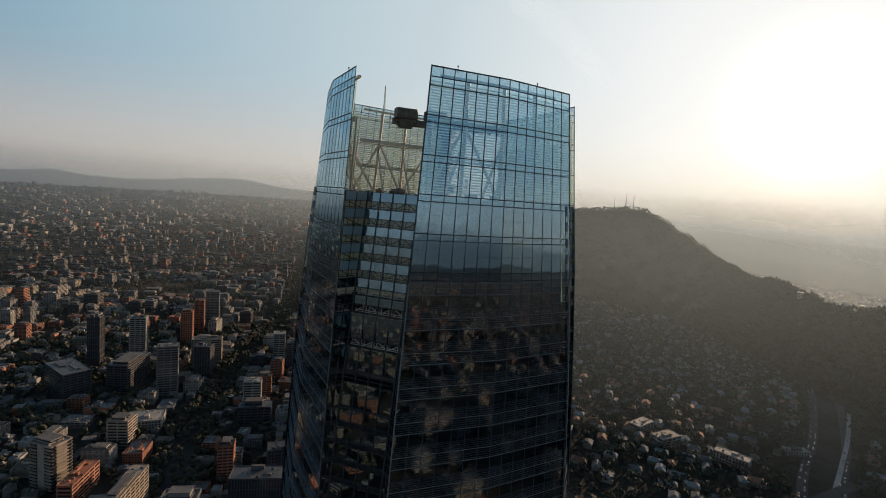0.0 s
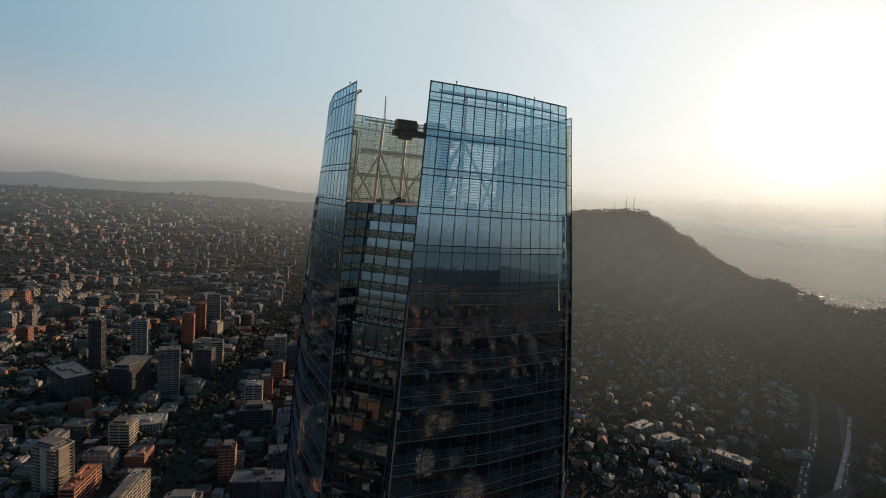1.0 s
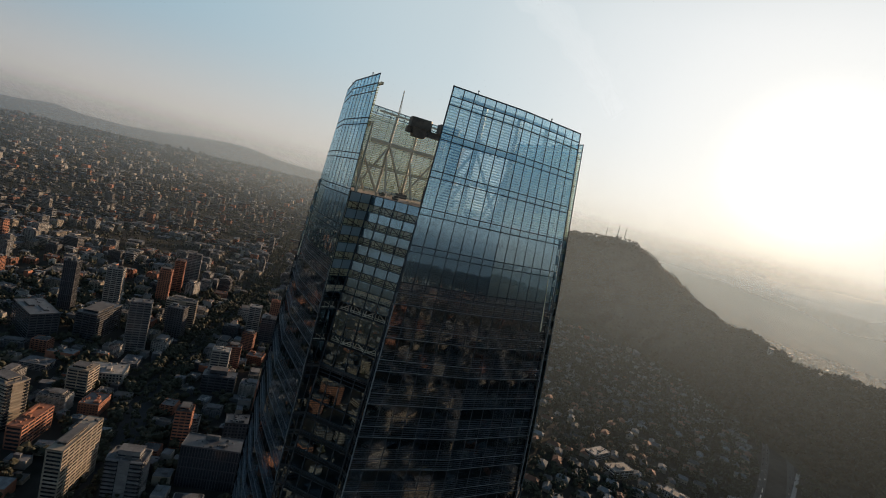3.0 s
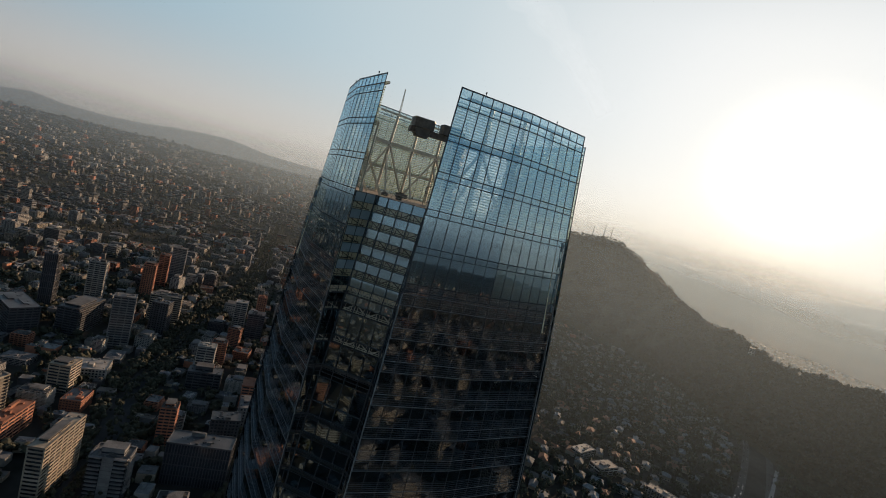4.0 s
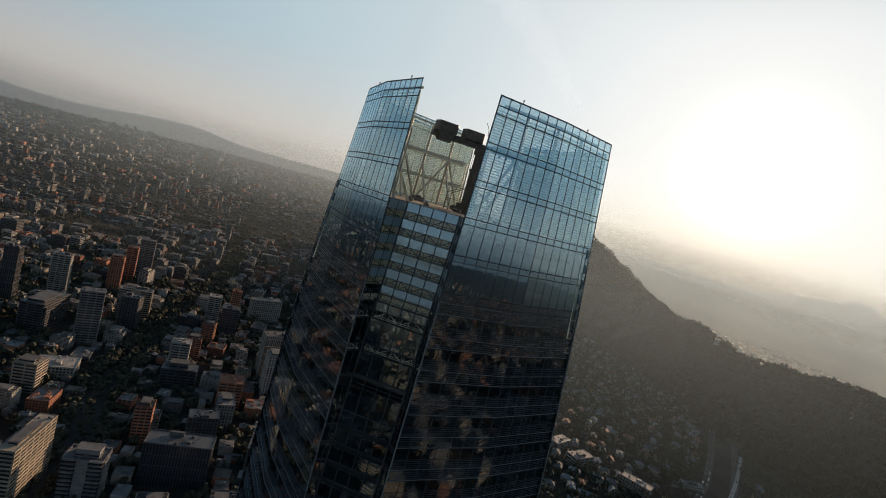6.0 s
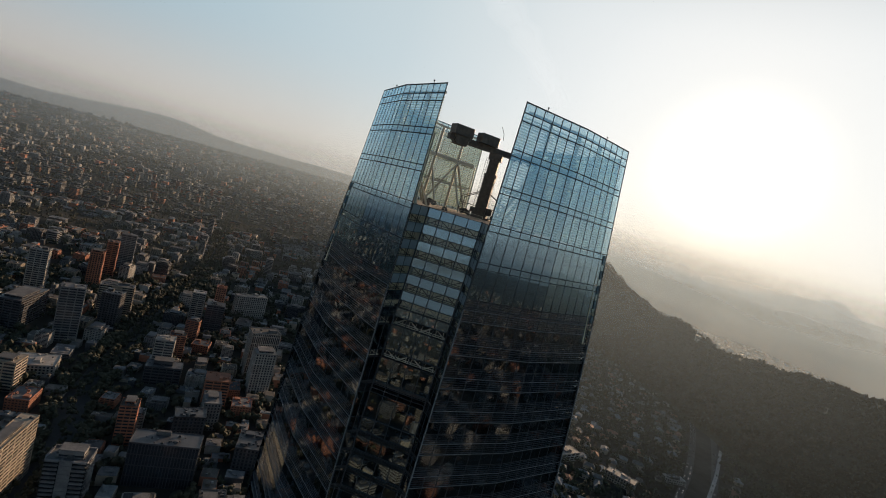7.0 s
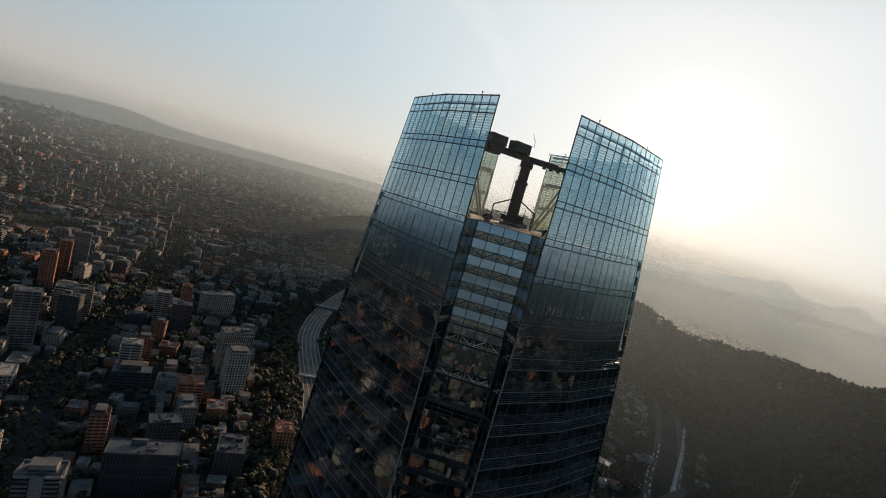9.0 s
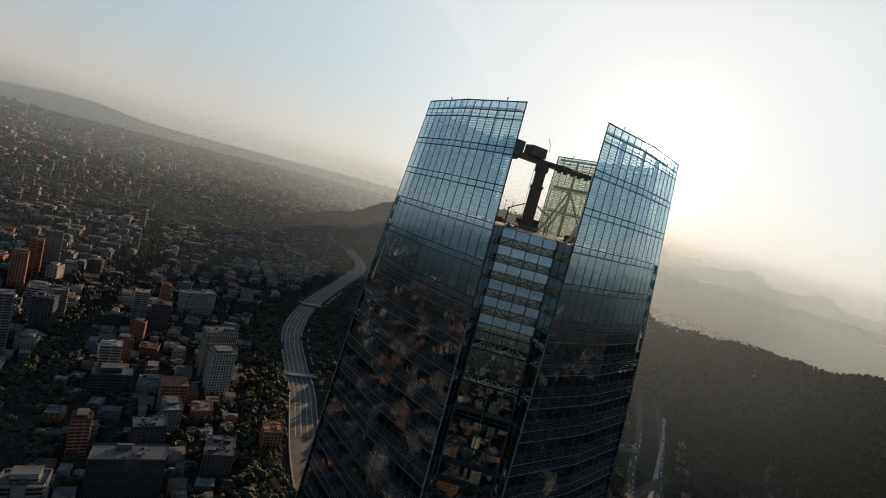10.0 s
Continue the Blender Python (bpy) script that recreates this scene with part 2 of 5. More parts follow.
# ---- mesh helpers ----
class Shape:
    """Collects boxes, beams and sheets for one mesh."""

    def __init__(self):
        self.v, self.f = [], []

    def hexa(self, pts):
        """Eight corners: four below, four above, both counterclockwise."""
        k = len(self.v)
        self.v += [tuple(p) for p in pts]
        self.f += [(k + 3, k + 2, k + 1, k), (k + 4, k + 5, k + 6, k + 7)]
        self.f += [(k + i, k + (i + 1) % 4, k + 4 + (i + 1) % 4, k + 4 + i) for i in range(4)]
        return self

    def tray(self, pts):
        """As hexa, with the face between the third and fourth corner left open."""
        k = len(self.f)
        self.hexa(pts)
        del self.f[k + 4]
        return self

    def box(self, x, y, z, sx, sy, sz, turn=0.0):
        """A box by the middle of its base."""
        c, s = math.cos(turn), math.sin(turn)
        base = [(x + c * a - s * b, y + s * a + c * b) for a, b in ((-sx / 2, -sy / 2), (sx / 2, -sy / 2), (sx / 2, sy / 2), (-sx / 2, sy / 2))]
        return self.hexa([(*p, z) for p in base] + [(*p, z + sz) for p in base])

    def beam(self, a, b, w, d=None):
        """A square bar from a to b."""
        a, b, d = Vector(a), Vector(b), d or w
        way = (b - a).normalized()
        side = way.cross(Vector((0, 0, 1)) if abs(way.z) < 0.95 else Vector((0, 1, 0))).normalized()
        up = side.cross(way)
        ring = [side * (i * w / 2) + up * (j * d / 2) for i, j in ((-1, -1), (1, -1), (1, 1), (-1, 1))]
        return self.hexa([a + r for r in ring] + [b + r for r in ring])

    def tube(self, a, b, r, sides=10, r2=None):
        a, b = Vector(a), Vector(b)
        r2 = r if r2 is None else r2
        way = (b - a).normalized()
        side = way.cross(Vector((0, 0, 1)) if abs(way.z) < 0.95 else Vector((0, 1, 0))).normalized()
        up = side.cross(way)
        k = len(self.v)
        for p, q in ((a, r), (b, r2)):
            for i in range(sides):
                t = 2 * math.pi * i / sides
                self.v.append(tuple(p + side * (q * math.cos(t)) + up * (q * math.sin(t))))
        self.f += [(k + i, k + (i + 1) % sides, k + sides + (i + 1) % sides, k + sides + i) for i in range(sides)]
        self.f += [tuple(k + i for i in reversed(range(sides))), tuple(k + sides + i for i in range(sides))]
        return self

    def prism(self, outline, z0, z1):
        k, n = len(self.v), len(outline)
        self.v += [(x, y, z0) for x, y in outline] + [(x, y, z1) for x, y in outline]
        self.f += [tuple(k + i for i in reversed(range(n))), tuple(k + n + i for i in range(n))]
        self.f += [(k + i, k + (i + 1) % n, k + n + (i + 1) % n, k + n + i) for i in range(n)]
        return self

    def mesh(self, name, *mats):
        me = bpy.data.meshes.new(name)
        me.from_pydata(self.v, [], self.f)
        for m in mats:
            me.materials.append(m)
        me.update()
        return me


def part(name, shape, mat, parent, label=""):
    me = shape.mesh(name, mat) if isinstance(shape, Shape) else shape
    ob = new(name, me)
    ob.parent = parent
    return tagged(ob, label)


def thing(name, label, category, group="", kind="", m=None):
    ob = tagged(new(name), label, category, group, kind)
    if m is not None:
        ob.matrix_world = m
    return ob


def structure(name, shape, mat, label, category):
    ob = new(name, shape.mesh(name, mat) if isinstance(shape, Shape) else shape)
    return tagged(ob, label, category, kind="structure")


rng = random.Random(7)

# ---- ground ----
def disc(radii, sides):
    s = Shape()
    s.v.append((0, 0, 0))
    for r in radii:
        s.v += [(r * math.cos(2 * math.pi * i / sides), r * math.sin(2 * math.pi * i / sides), 0) for i in range(sides)]
    s.f += [(0, 1 + i, 1 + (i + 1) % sides) for i in range(sides)]
    for k in range(len(radii) - 1):
        a, b = 1 + k * sides, 1 + (k + 1) * sides
        s.f += [(a + i, b + i, b + (i + 1) % sides, a + (i + 1) % sides) for i in range(sides)]
    return s


def ground_z(x, y):
    """The plain climbs gently towards the far mountains."""
    return 150 * min(1.2, max(0.0, (math.hypot(x, y) - 2600) / 2100)) ** 1.6


plain = disc([400, 900, 1600, 2600, 2800, 3000, 3250, 3500, 3750, 4000, 4250, 4500, 4740, 4900], 96)
plain.v = [(x, y, ground_z(x, y)) for x, y, _ in plain.v]
structure("ground", plain, GROUND, "dark city ground of lots, gardens and paving reaching the horizon", "ground")

# hill with its ridge: place, height, half width
RIDGE = [(-150, 2500, 40, 300), (20, 2420, 120, 380), (190, 2330, 215, 450), (380, 2180, 262, 520), (557, 2033, 290, 540), (600, 1975, 292, 520),
         (618, 1905, 258, 470), (630, 1840, 226, 430), (656, 1683, 176, 350), (695, 1448, 147, 235), (708, 1156, 121, 165), (722, 1051, 120, 165), (750, 969, 132, 185),
         (802, 783, 150, 225), (887, 676, 160, 290), (1050, 520, 150, 420), (1250, 380, 90, 350)]


def hill_height(x, y):
    best = 0.0
    for (ax, ay, az, aw), (bx, by, bz, bw) in zip(RIDGE, RIDGE[1:]):
        ex, ey = bx - ax, by - ay
        t = min(1, max(0, ((x - ax) * ex + (y - ay) * ey) / (ex * ex + ey * ey)))
        d = math.hypot(x - ax - t * ex, y - ay - t * ey)
        z, w = az + t * (bz - az), aw + t * (bw - aw)
        if d < w:
            k = d / w
            best = max(best, z * (1 - k) ** 1.15 * (1 + 0.25 * k))
    if best <= 0:
        return -2.0
    n = noise.noise(Vector((x / 130, y / 130, 0))) * 0.16 + noise.noise(Vector((x / 45, y / 45, 3))) * 0.05
    return max(-2.0, best * (1 + n * min(1, (290 - best) / 120 + 0.1)) - 1.5)


def heightfield(x0, x1, y0, y1, step, height):
    nx, ny = int((x1 - x0) / step) + 1, int((y1 - y0) / step) + 1
    s = Shape()
    s.v = [(x0 + i * step, y0 + j * step, height(x0 + i * step, y0 + j * step)) for j in range(ny) for i in range(nx)]
    for j in range(ny - 1):
        for i in range(nx - 1):
            q = (j * nx + i, j * nx + i + 1, (j + 1) * nx + i + 1, (j + 1) * nx + i)
            if max(s.v[k][2] for k in q) > -1.9:
                s.f.append(q)
    return s


hill_mesh = heightfield(-500, 1700, 0, 3060, 20, hill_height).mesh("hill", HILL)
hill_mesh.polygons.foreach_set("use_smooth", [True] * len(hill_mesh.polygons))
structure("hill", hill_mesh, HILL, "long wooded hill of dry brown scrub with a flat summit", "hill")


LAYERED = ((0.0, 0.0), (0.09, 0.35), (0.22, 1.0), (0.44, 0.6), (0.62, 0.0))
RISING = ((0.0, 0.0), (0.12, 0.16), (0.28, 0.40), (0.46, 1.0), (0.60, 0.0))


def haze_sheet(radius, thick, west_side, by_height, elsewhere, over_hill, aim=31.0, wide=(0.74, 0.97), arc=(0, 360)):
    """An added upright sheet standing in for evening haze, taking light from sun and sky alone; how much of it lies
    elsewhere, and over the hill's side.
    """
    m, n, l, p = material("haze_sheet")
    n.remove(p)
    geo, up, fade, cloud, wob, mul, tr, di, tl, both, mix = (n.new("ShaderNode" + k) for k in (
        "NewGeometry", "SeparateXYZ", "ValToRGB", "TexNoise", "Math", "Math", "BsdfTransparent", "BsdfDiffuse", "BsdfTranslucent", "MixShader", "MixShader"))
    l.new(geo.outputs["Position"], up.inputs[0])
    scale = n.new("ShaderNodeMath")
    scale.operation, scale.inputs[1].default_value = "DIVIDE", 600.0
    above = n.new("ShaderNodeMath")
    above.operation, above.inputs[1].default_value = "SUBTRACT", ground_z(radius(0), 0) * 0.95
    l.new(up.outputs["Z"], above.inputs[0])
    l.new(above.outputs[0], scale.inputs[0])
    fade.color_ramp.interpolation = "B_SPLINE"
    e = fade.color_ramp.elements
    for _ in range(3):
        e.new(0.5)
    for k, (at, v) in zip(e, by_height):
        k.position, k.color = at, (v, v, v, 1)
    l.new(scale.outputs[0], fade.inputs[0])
    cloud.inputs["Scale"].default_value, cloud.inputs["Detail"].default_value = 0.0016, 2
    l.new(geo.outputs["Position"], cloud.inputs["Vector"])
    wob.operation, wob.inputs[1].default_value, wob.inputs[2].default_value = "MULTIPLY_ADD", 0.6 * thick, 0.7 * thick
    l.new(cloud.outputs["Fac"], wob.inputs[0])
    mul.operation = "MULTIPLY"
    # denser towards the low sun, to paint in its scattered glare
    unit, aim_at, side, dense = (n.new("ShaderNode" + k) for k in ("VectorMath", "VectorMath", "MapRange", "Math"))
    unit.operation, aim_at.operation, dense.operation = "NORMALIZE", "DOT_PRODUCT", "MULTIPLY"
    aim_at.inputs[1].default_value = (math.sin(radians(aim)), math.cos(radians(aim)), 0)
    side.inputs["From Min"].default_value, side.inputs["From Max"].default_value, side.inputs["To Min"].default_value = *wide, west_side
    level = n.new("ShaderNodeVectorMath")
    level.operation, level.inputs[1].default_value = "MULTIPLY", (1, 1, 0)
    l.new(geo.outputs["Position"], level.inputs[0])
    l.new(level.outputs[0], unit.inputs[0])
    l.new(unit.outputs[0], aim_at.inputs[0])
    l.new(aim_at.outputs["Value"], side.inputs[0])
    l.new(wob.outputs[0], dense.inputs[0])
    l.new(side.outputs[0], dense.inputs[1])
    # and denser behind, added to lighten what the tower's glass mirrors
    rear_boost, rear_share = n.new("ShaderNodeMapRange"), n.new("ShaderNodeMath")
    rear_boost.inputs["From Min"].default_value, rear_boost.inputs["From Max"].default_value = 0.0, -0.5
    rear_boost.inputs["To Min"].default_value, rear_boost.inputs["To Max"].default_value, rear_share.operation = 1.0, 2.6, "MULTIPLY"
    l.new(aim_at.outputs["Value"], rear_boost.inputs[0])
    l.new(dense.outputs[0], rear_share.inputs[0])
    l.new(rear_boost.outputs[0], rear_share.inputs[1])
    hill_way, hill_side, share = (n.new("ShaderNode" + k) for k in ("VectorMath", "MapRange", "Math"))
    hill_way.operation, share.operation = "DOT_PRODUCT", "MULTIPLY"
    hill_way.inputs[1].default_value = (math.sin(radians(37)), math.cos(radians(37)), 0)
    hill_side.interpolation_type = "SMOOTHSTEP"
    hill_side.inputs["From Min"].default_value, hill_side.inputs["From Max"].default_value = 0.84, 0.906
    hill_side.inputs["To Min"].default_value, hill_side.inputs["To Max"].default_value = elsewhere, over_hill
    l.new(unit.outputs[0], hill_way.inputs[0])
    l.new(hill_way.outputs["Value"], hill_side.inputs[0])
    l.new(rear_share.outputs[0], share.inputs[0])
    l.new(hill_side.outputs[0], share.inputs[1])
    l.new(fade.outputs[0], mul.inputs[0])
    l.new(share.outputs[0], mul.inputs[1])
    di.inputs[0].default_value = tl.inputs[0].default_value = (*HAZE_COLOUR, 1)
    both.inputs[0].default_value = 0.68
    l.new(di.outputs[0], both.inputs[1])
    l.new(tl.outputs[0], both.inputs[2])
    l.new(mul.outputs[0], mix.inputs[0])
    l.new(tr.outputs[0], mix.inputs[1])
    l.new(both.outputs[0], mix.inputs[2])
    l.new(mix.outputs[0], n["Material Output"].inputs["Surface"])
    s = Shape()
    for bearing in range(arc[0], arc[1] + 1, 2):
        a, r = radians(bearing), radius(bearing)
        s.v += [(r * math.sin(a), r * math.cos(a), 1.0), (r * math.sin(a), r * math.cos(a), 600.0)]
    s.f = [(2 * i, 2 * i + 1, 2 * i + 3, 2 * i + 2) for i in range(len(s.v) // 2 - 1)]
    me = s.mesh("haze_sheet", m)
    me.polygons.foreach_set("use_smooth", [True] * len(me.polygons))
    ob = structure("haze_sheet", me, m, "added thin sheet standing in for haze over the city", "haze")
    ob.visible_shadow = False


HAZE_COLOUR = (0.31, 0.395, 0.465)
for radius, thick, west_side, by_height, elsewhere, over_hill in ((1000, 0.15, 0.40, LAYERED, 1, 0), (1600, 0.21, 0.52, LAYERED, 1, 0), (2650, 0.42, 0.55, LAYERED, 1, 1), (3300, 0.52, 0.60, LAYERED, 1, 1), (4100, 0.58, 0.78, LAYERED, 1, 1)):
    haze_sheet(lambda bearing, r=radius: r, thick, west_side, by_height, elsewhere, over_hill, arc=(0, 360) if over_hill else (62, 372))


# this sheet stands in for haze in front of the hill alone
haze_sheet(lambda bearing: 620, 0.30, 0.08, RISING, 0.0, 1, 14.0, (0.72, 0.98), (2, 72))


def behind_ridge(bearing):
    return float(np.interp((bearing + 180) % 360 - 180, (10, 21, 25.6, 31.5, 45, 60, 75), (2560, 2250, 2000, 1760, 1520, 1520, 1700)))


# one more sheet, added to pale the valley behind the ridge
haze_sheet(behind_ridge, 0.62, 0.8, LAYERED, 0, 1, arc=(2, 72))

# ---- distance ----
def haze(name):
    """Far mountains with haze painted into their emission: paler upwards, brighter and warmer towards the sun."""
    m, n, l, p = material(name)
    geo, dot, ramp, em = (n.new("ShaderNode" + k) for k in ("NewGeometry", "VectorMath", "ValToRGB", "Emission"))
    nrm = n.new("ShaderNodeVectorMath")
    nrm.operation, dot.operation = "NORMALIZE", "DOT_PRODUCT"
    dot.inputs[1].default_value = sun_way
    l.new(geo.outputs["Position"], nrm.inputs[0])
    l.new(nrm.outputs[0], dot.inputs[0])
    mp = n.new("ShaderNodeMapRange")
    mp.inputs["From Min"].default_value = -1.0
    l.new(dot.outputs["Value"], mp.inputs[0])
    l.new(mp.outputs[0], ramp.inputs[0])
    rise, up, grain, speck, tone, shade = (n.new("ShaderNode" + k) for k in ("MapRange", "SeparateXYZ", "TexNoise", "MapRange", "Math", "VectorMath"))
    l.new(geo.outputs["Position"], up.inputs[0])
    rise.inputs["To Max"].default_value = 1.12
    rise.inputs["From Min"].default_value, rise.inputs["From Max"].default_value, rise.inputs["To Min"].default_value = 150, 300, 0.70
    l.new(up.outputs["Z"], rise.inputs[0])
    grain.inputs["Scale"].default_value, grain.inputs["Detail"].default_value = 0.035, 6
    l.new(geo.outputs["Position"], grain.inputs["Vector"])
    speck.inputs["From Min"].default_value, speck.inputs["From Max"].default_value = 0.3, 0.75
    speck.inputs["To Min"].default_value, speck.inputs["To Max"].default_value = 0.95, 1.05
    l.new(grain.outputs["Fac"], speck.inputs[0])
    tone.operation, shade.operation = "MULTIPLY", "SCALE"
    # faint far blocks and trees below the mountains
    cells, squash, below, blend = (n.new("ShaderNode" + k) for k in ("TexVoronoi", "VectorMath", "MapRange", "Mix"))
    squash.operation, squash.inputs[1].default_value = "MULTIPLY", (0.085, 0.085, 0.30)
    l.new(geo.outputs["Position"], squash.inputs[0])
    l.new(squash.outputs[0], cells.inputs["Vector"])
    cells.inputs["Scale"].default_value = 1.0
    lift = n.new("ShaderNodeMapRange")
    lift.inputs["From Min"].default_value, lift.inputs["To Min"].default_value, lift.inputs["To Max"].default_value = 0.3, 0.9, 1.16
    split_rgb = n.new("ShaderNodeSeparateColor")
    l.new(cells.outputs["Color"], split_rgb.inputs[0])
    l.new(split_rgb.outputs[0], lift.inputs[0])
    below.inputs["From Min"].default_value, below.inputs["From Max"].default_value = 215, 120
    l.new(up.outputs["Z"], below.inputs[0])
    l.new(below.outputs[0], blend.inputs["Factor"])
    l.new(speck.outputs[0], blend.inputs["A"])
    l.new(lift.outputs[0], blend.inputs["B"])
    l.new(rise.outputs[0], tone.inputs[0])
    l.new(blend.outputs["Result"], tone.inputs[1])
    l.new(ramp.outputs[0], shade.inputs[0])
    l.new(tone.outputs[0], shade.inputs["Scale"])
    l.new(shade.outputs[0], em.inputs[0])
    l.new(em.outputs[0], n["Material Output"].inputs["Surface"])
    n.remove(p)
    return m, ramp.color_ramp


def stops(ramp, rows):
    while len(ramp.elements) < len(rows):
        ramp.elements.new(0.5)
    for e, (at, c) in zip(ramp.elements, rows):
        e.position, e.color = at, (*c, 1)


FAR, far_ramp = haze("far_haze_emission")
# haze and sun glow mixed into emission; the rear stop brightens the tower's reflections
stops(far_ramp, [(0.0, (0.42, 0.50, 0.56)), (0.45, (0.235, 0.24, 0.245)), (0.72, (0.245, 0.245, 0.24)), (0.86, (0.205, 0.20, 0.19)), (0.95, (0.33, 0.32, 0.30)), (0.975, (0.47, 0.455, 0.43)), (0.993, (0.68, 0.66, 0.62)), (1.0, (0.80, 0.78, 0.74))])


def ring(radius, crest, foot=-5.0, steps=1080):
    s = Shape()
    for i in range(steps):
        a = 2 * math.pi * i / steps
        r = radius(a)
        s.v += [(r * math.sin(a), r * math.cos(a), foot), (r * math.sin(a), r * math.cos(a), crest(a))]
    s.f = [(2 * i, 2 * i + 1, (2 * i + 3) % (2 * steps), (2 * i + 2) % (2 * steps)) for i in range(steps)]
    return s


def bump(a, at, wide):
    d = (math.degrees(a) - at + 180) % 360 - 180
    return math.exp(-(d / wide) ** 2)


def crest(a):
    x, y = math.sin(a) * 4, math.cos(a) * 4
    rough = noise.fractal(Vector((x, y, 0)), 1.0, 2.0, 4) * 14 + noise.fractal(Vector((x * 5, y * 5, 2)), 1.0, 2.0, 3) * 5
    slope = 0.0062 * bump(a, -43.2, 1.7) + 0.0057 * bump(a, -32, 3) + 0.0113 * bump(a, -27.3, 3.6) - 0.0072 * bump(a, 42, 14)
    slope += 0.018 * bump(a, 39.5, 3.5) + 0.0203 * bump(a, 42.3, 1.5) + 0.0087 * bump(a, 45.5, 1.6) + 0.0188 * bump(a, 48.1, 1.3) + 0.013 * bump(a, 160, 40)
    return 280 + far_radius(a) * (slope - 0.0096 + 0.00013 * rough)


def far_radius(a):
    return 4720 - 1900 * bump(a, 180, 75)


structure("backdrop", ring(far_radius, crest), FAR, "glowing backdrop of far plain and mountains with haze painted in", "mountains")

# ---- tower ----
TC = (-12.14, 124.5)
DECK_Z, TOP_Z = 277.5, 300.0
BAYS = 14
LEVELS = [300, 298.2, 296.7, 291.6, 290.4, 284.7, 283.5, 277.8, 276.6, 270.9, 269.7, 264.0]
FIRST = len(LEVELS) - 1
while LEVELS[-1] > 7:
    LEVELS.append(LEVELS[-1] - (1.4, 1.35, 1.35, 2.2)[(len(LEVELS) - 1 - FIRST) % 4])
LEVELS[-1] = 0.0


def half_notch(z):
    return float(np.interp(z, (0, 215, 300), (6.6, 7.0, 7.4)))


def swell(z):
    """How far the two side corners stand out; the tower widens downwards."""
    return float(np.interp(z, (0, 100, 200, 222, 240, 262, 280, 300), (12.5, 11.2, 8.4, 7.3, 6.1, 4.2, 2.3, 0.3)))


def front_lean(z):
    """How far the front and rear corners stand out, likewise."""
    return float(np.interp(z, (0, 100, 215, 240, 262, 278, 300), (11.5, 10.0, 6.5, 4.8, 3.2, 1.95, 0.2)))


def recess(z):
    """How deep the chamfered corners lie behind the screens beside them."""
    return float(np.interp(z, (0, 215, 240, 262, 278), (0.3, 0.35, 2.3, 4.2, 5.6)))


SPREAD = {1: -0.2, -1: -1.4}


def side_lean(side):
    return lambda z: swell(z) + SPREAD[side]


def skin(s, z, deep=0.0, hand=1, side=None):
    """A place on one facade: s from the front notch to the side notch, deep metres inwards."""
    a, b = Vector((half_notch(z), -28.6 - front_lean(z), z)), Vector((28.6 + swell(z) + SPREAD[side or hand], -half_notch(z) + 1.0, z))
    way = (b - a).normalized()
    out = Vector((way.y, -way.x, 0))
    m = (a + b) / 2 + out * 1.4
    p = (a.lerp(m, s * 2) if s < 0.5 else m.lerp(b, s * 2 - 1)) - out * deep
    return Vector((p.x * hand, p.y, p.z))


tower = thing("glass_skyscraper", "tall blue glass office tower with four open crown screens", "skyscraper", m=pose(*TC, 0, rz=-14.3))


def pane_shape(j, z1, z0, lean, hand, side):
    s = Shape()
    g = 0.02
    a0, b0 = skin(j / BAYS + 0.0015, z0 + g, 0, hand, side), skin((j + 1) / BAYS - 0.0015, z0 + g, 0, hand, side)
    a1, b1 = skin(j / BAYS + 0.0015, z1 - g, 0, hand, side), skin((j + 1) / BAYS - 0.0015, z1 - g, 0, hand, side)
    n = Vector((0.7071 * hand, -0.7071, 0))
    # the panes stand a little steeper than the wall
    tip = math.tan(radians(float(np.interp(z0, (258, 276), (-1.4 if j < BAYS / 2 else -1.0, 0))))) * (z1 - z0) / 2
    d = [n * (lean * q + e * tip) for q, e in ((0, 1), (1, 1), (0.4, -1), (-0.6, -1))]
    t = n * 0.02
    return s.tray([a0 + d[0] + t, a0 + d[0] - t, b0 + d[1] - t, b0 + d[1] + t][::-1] + [a1 + d[2] + t, a1 + d[2] - t, b1 + d[3] - t, b1 + d[3] + t][::-1])


COLS = (0.06, 0.26, 0.5, 0.74, 0.94)


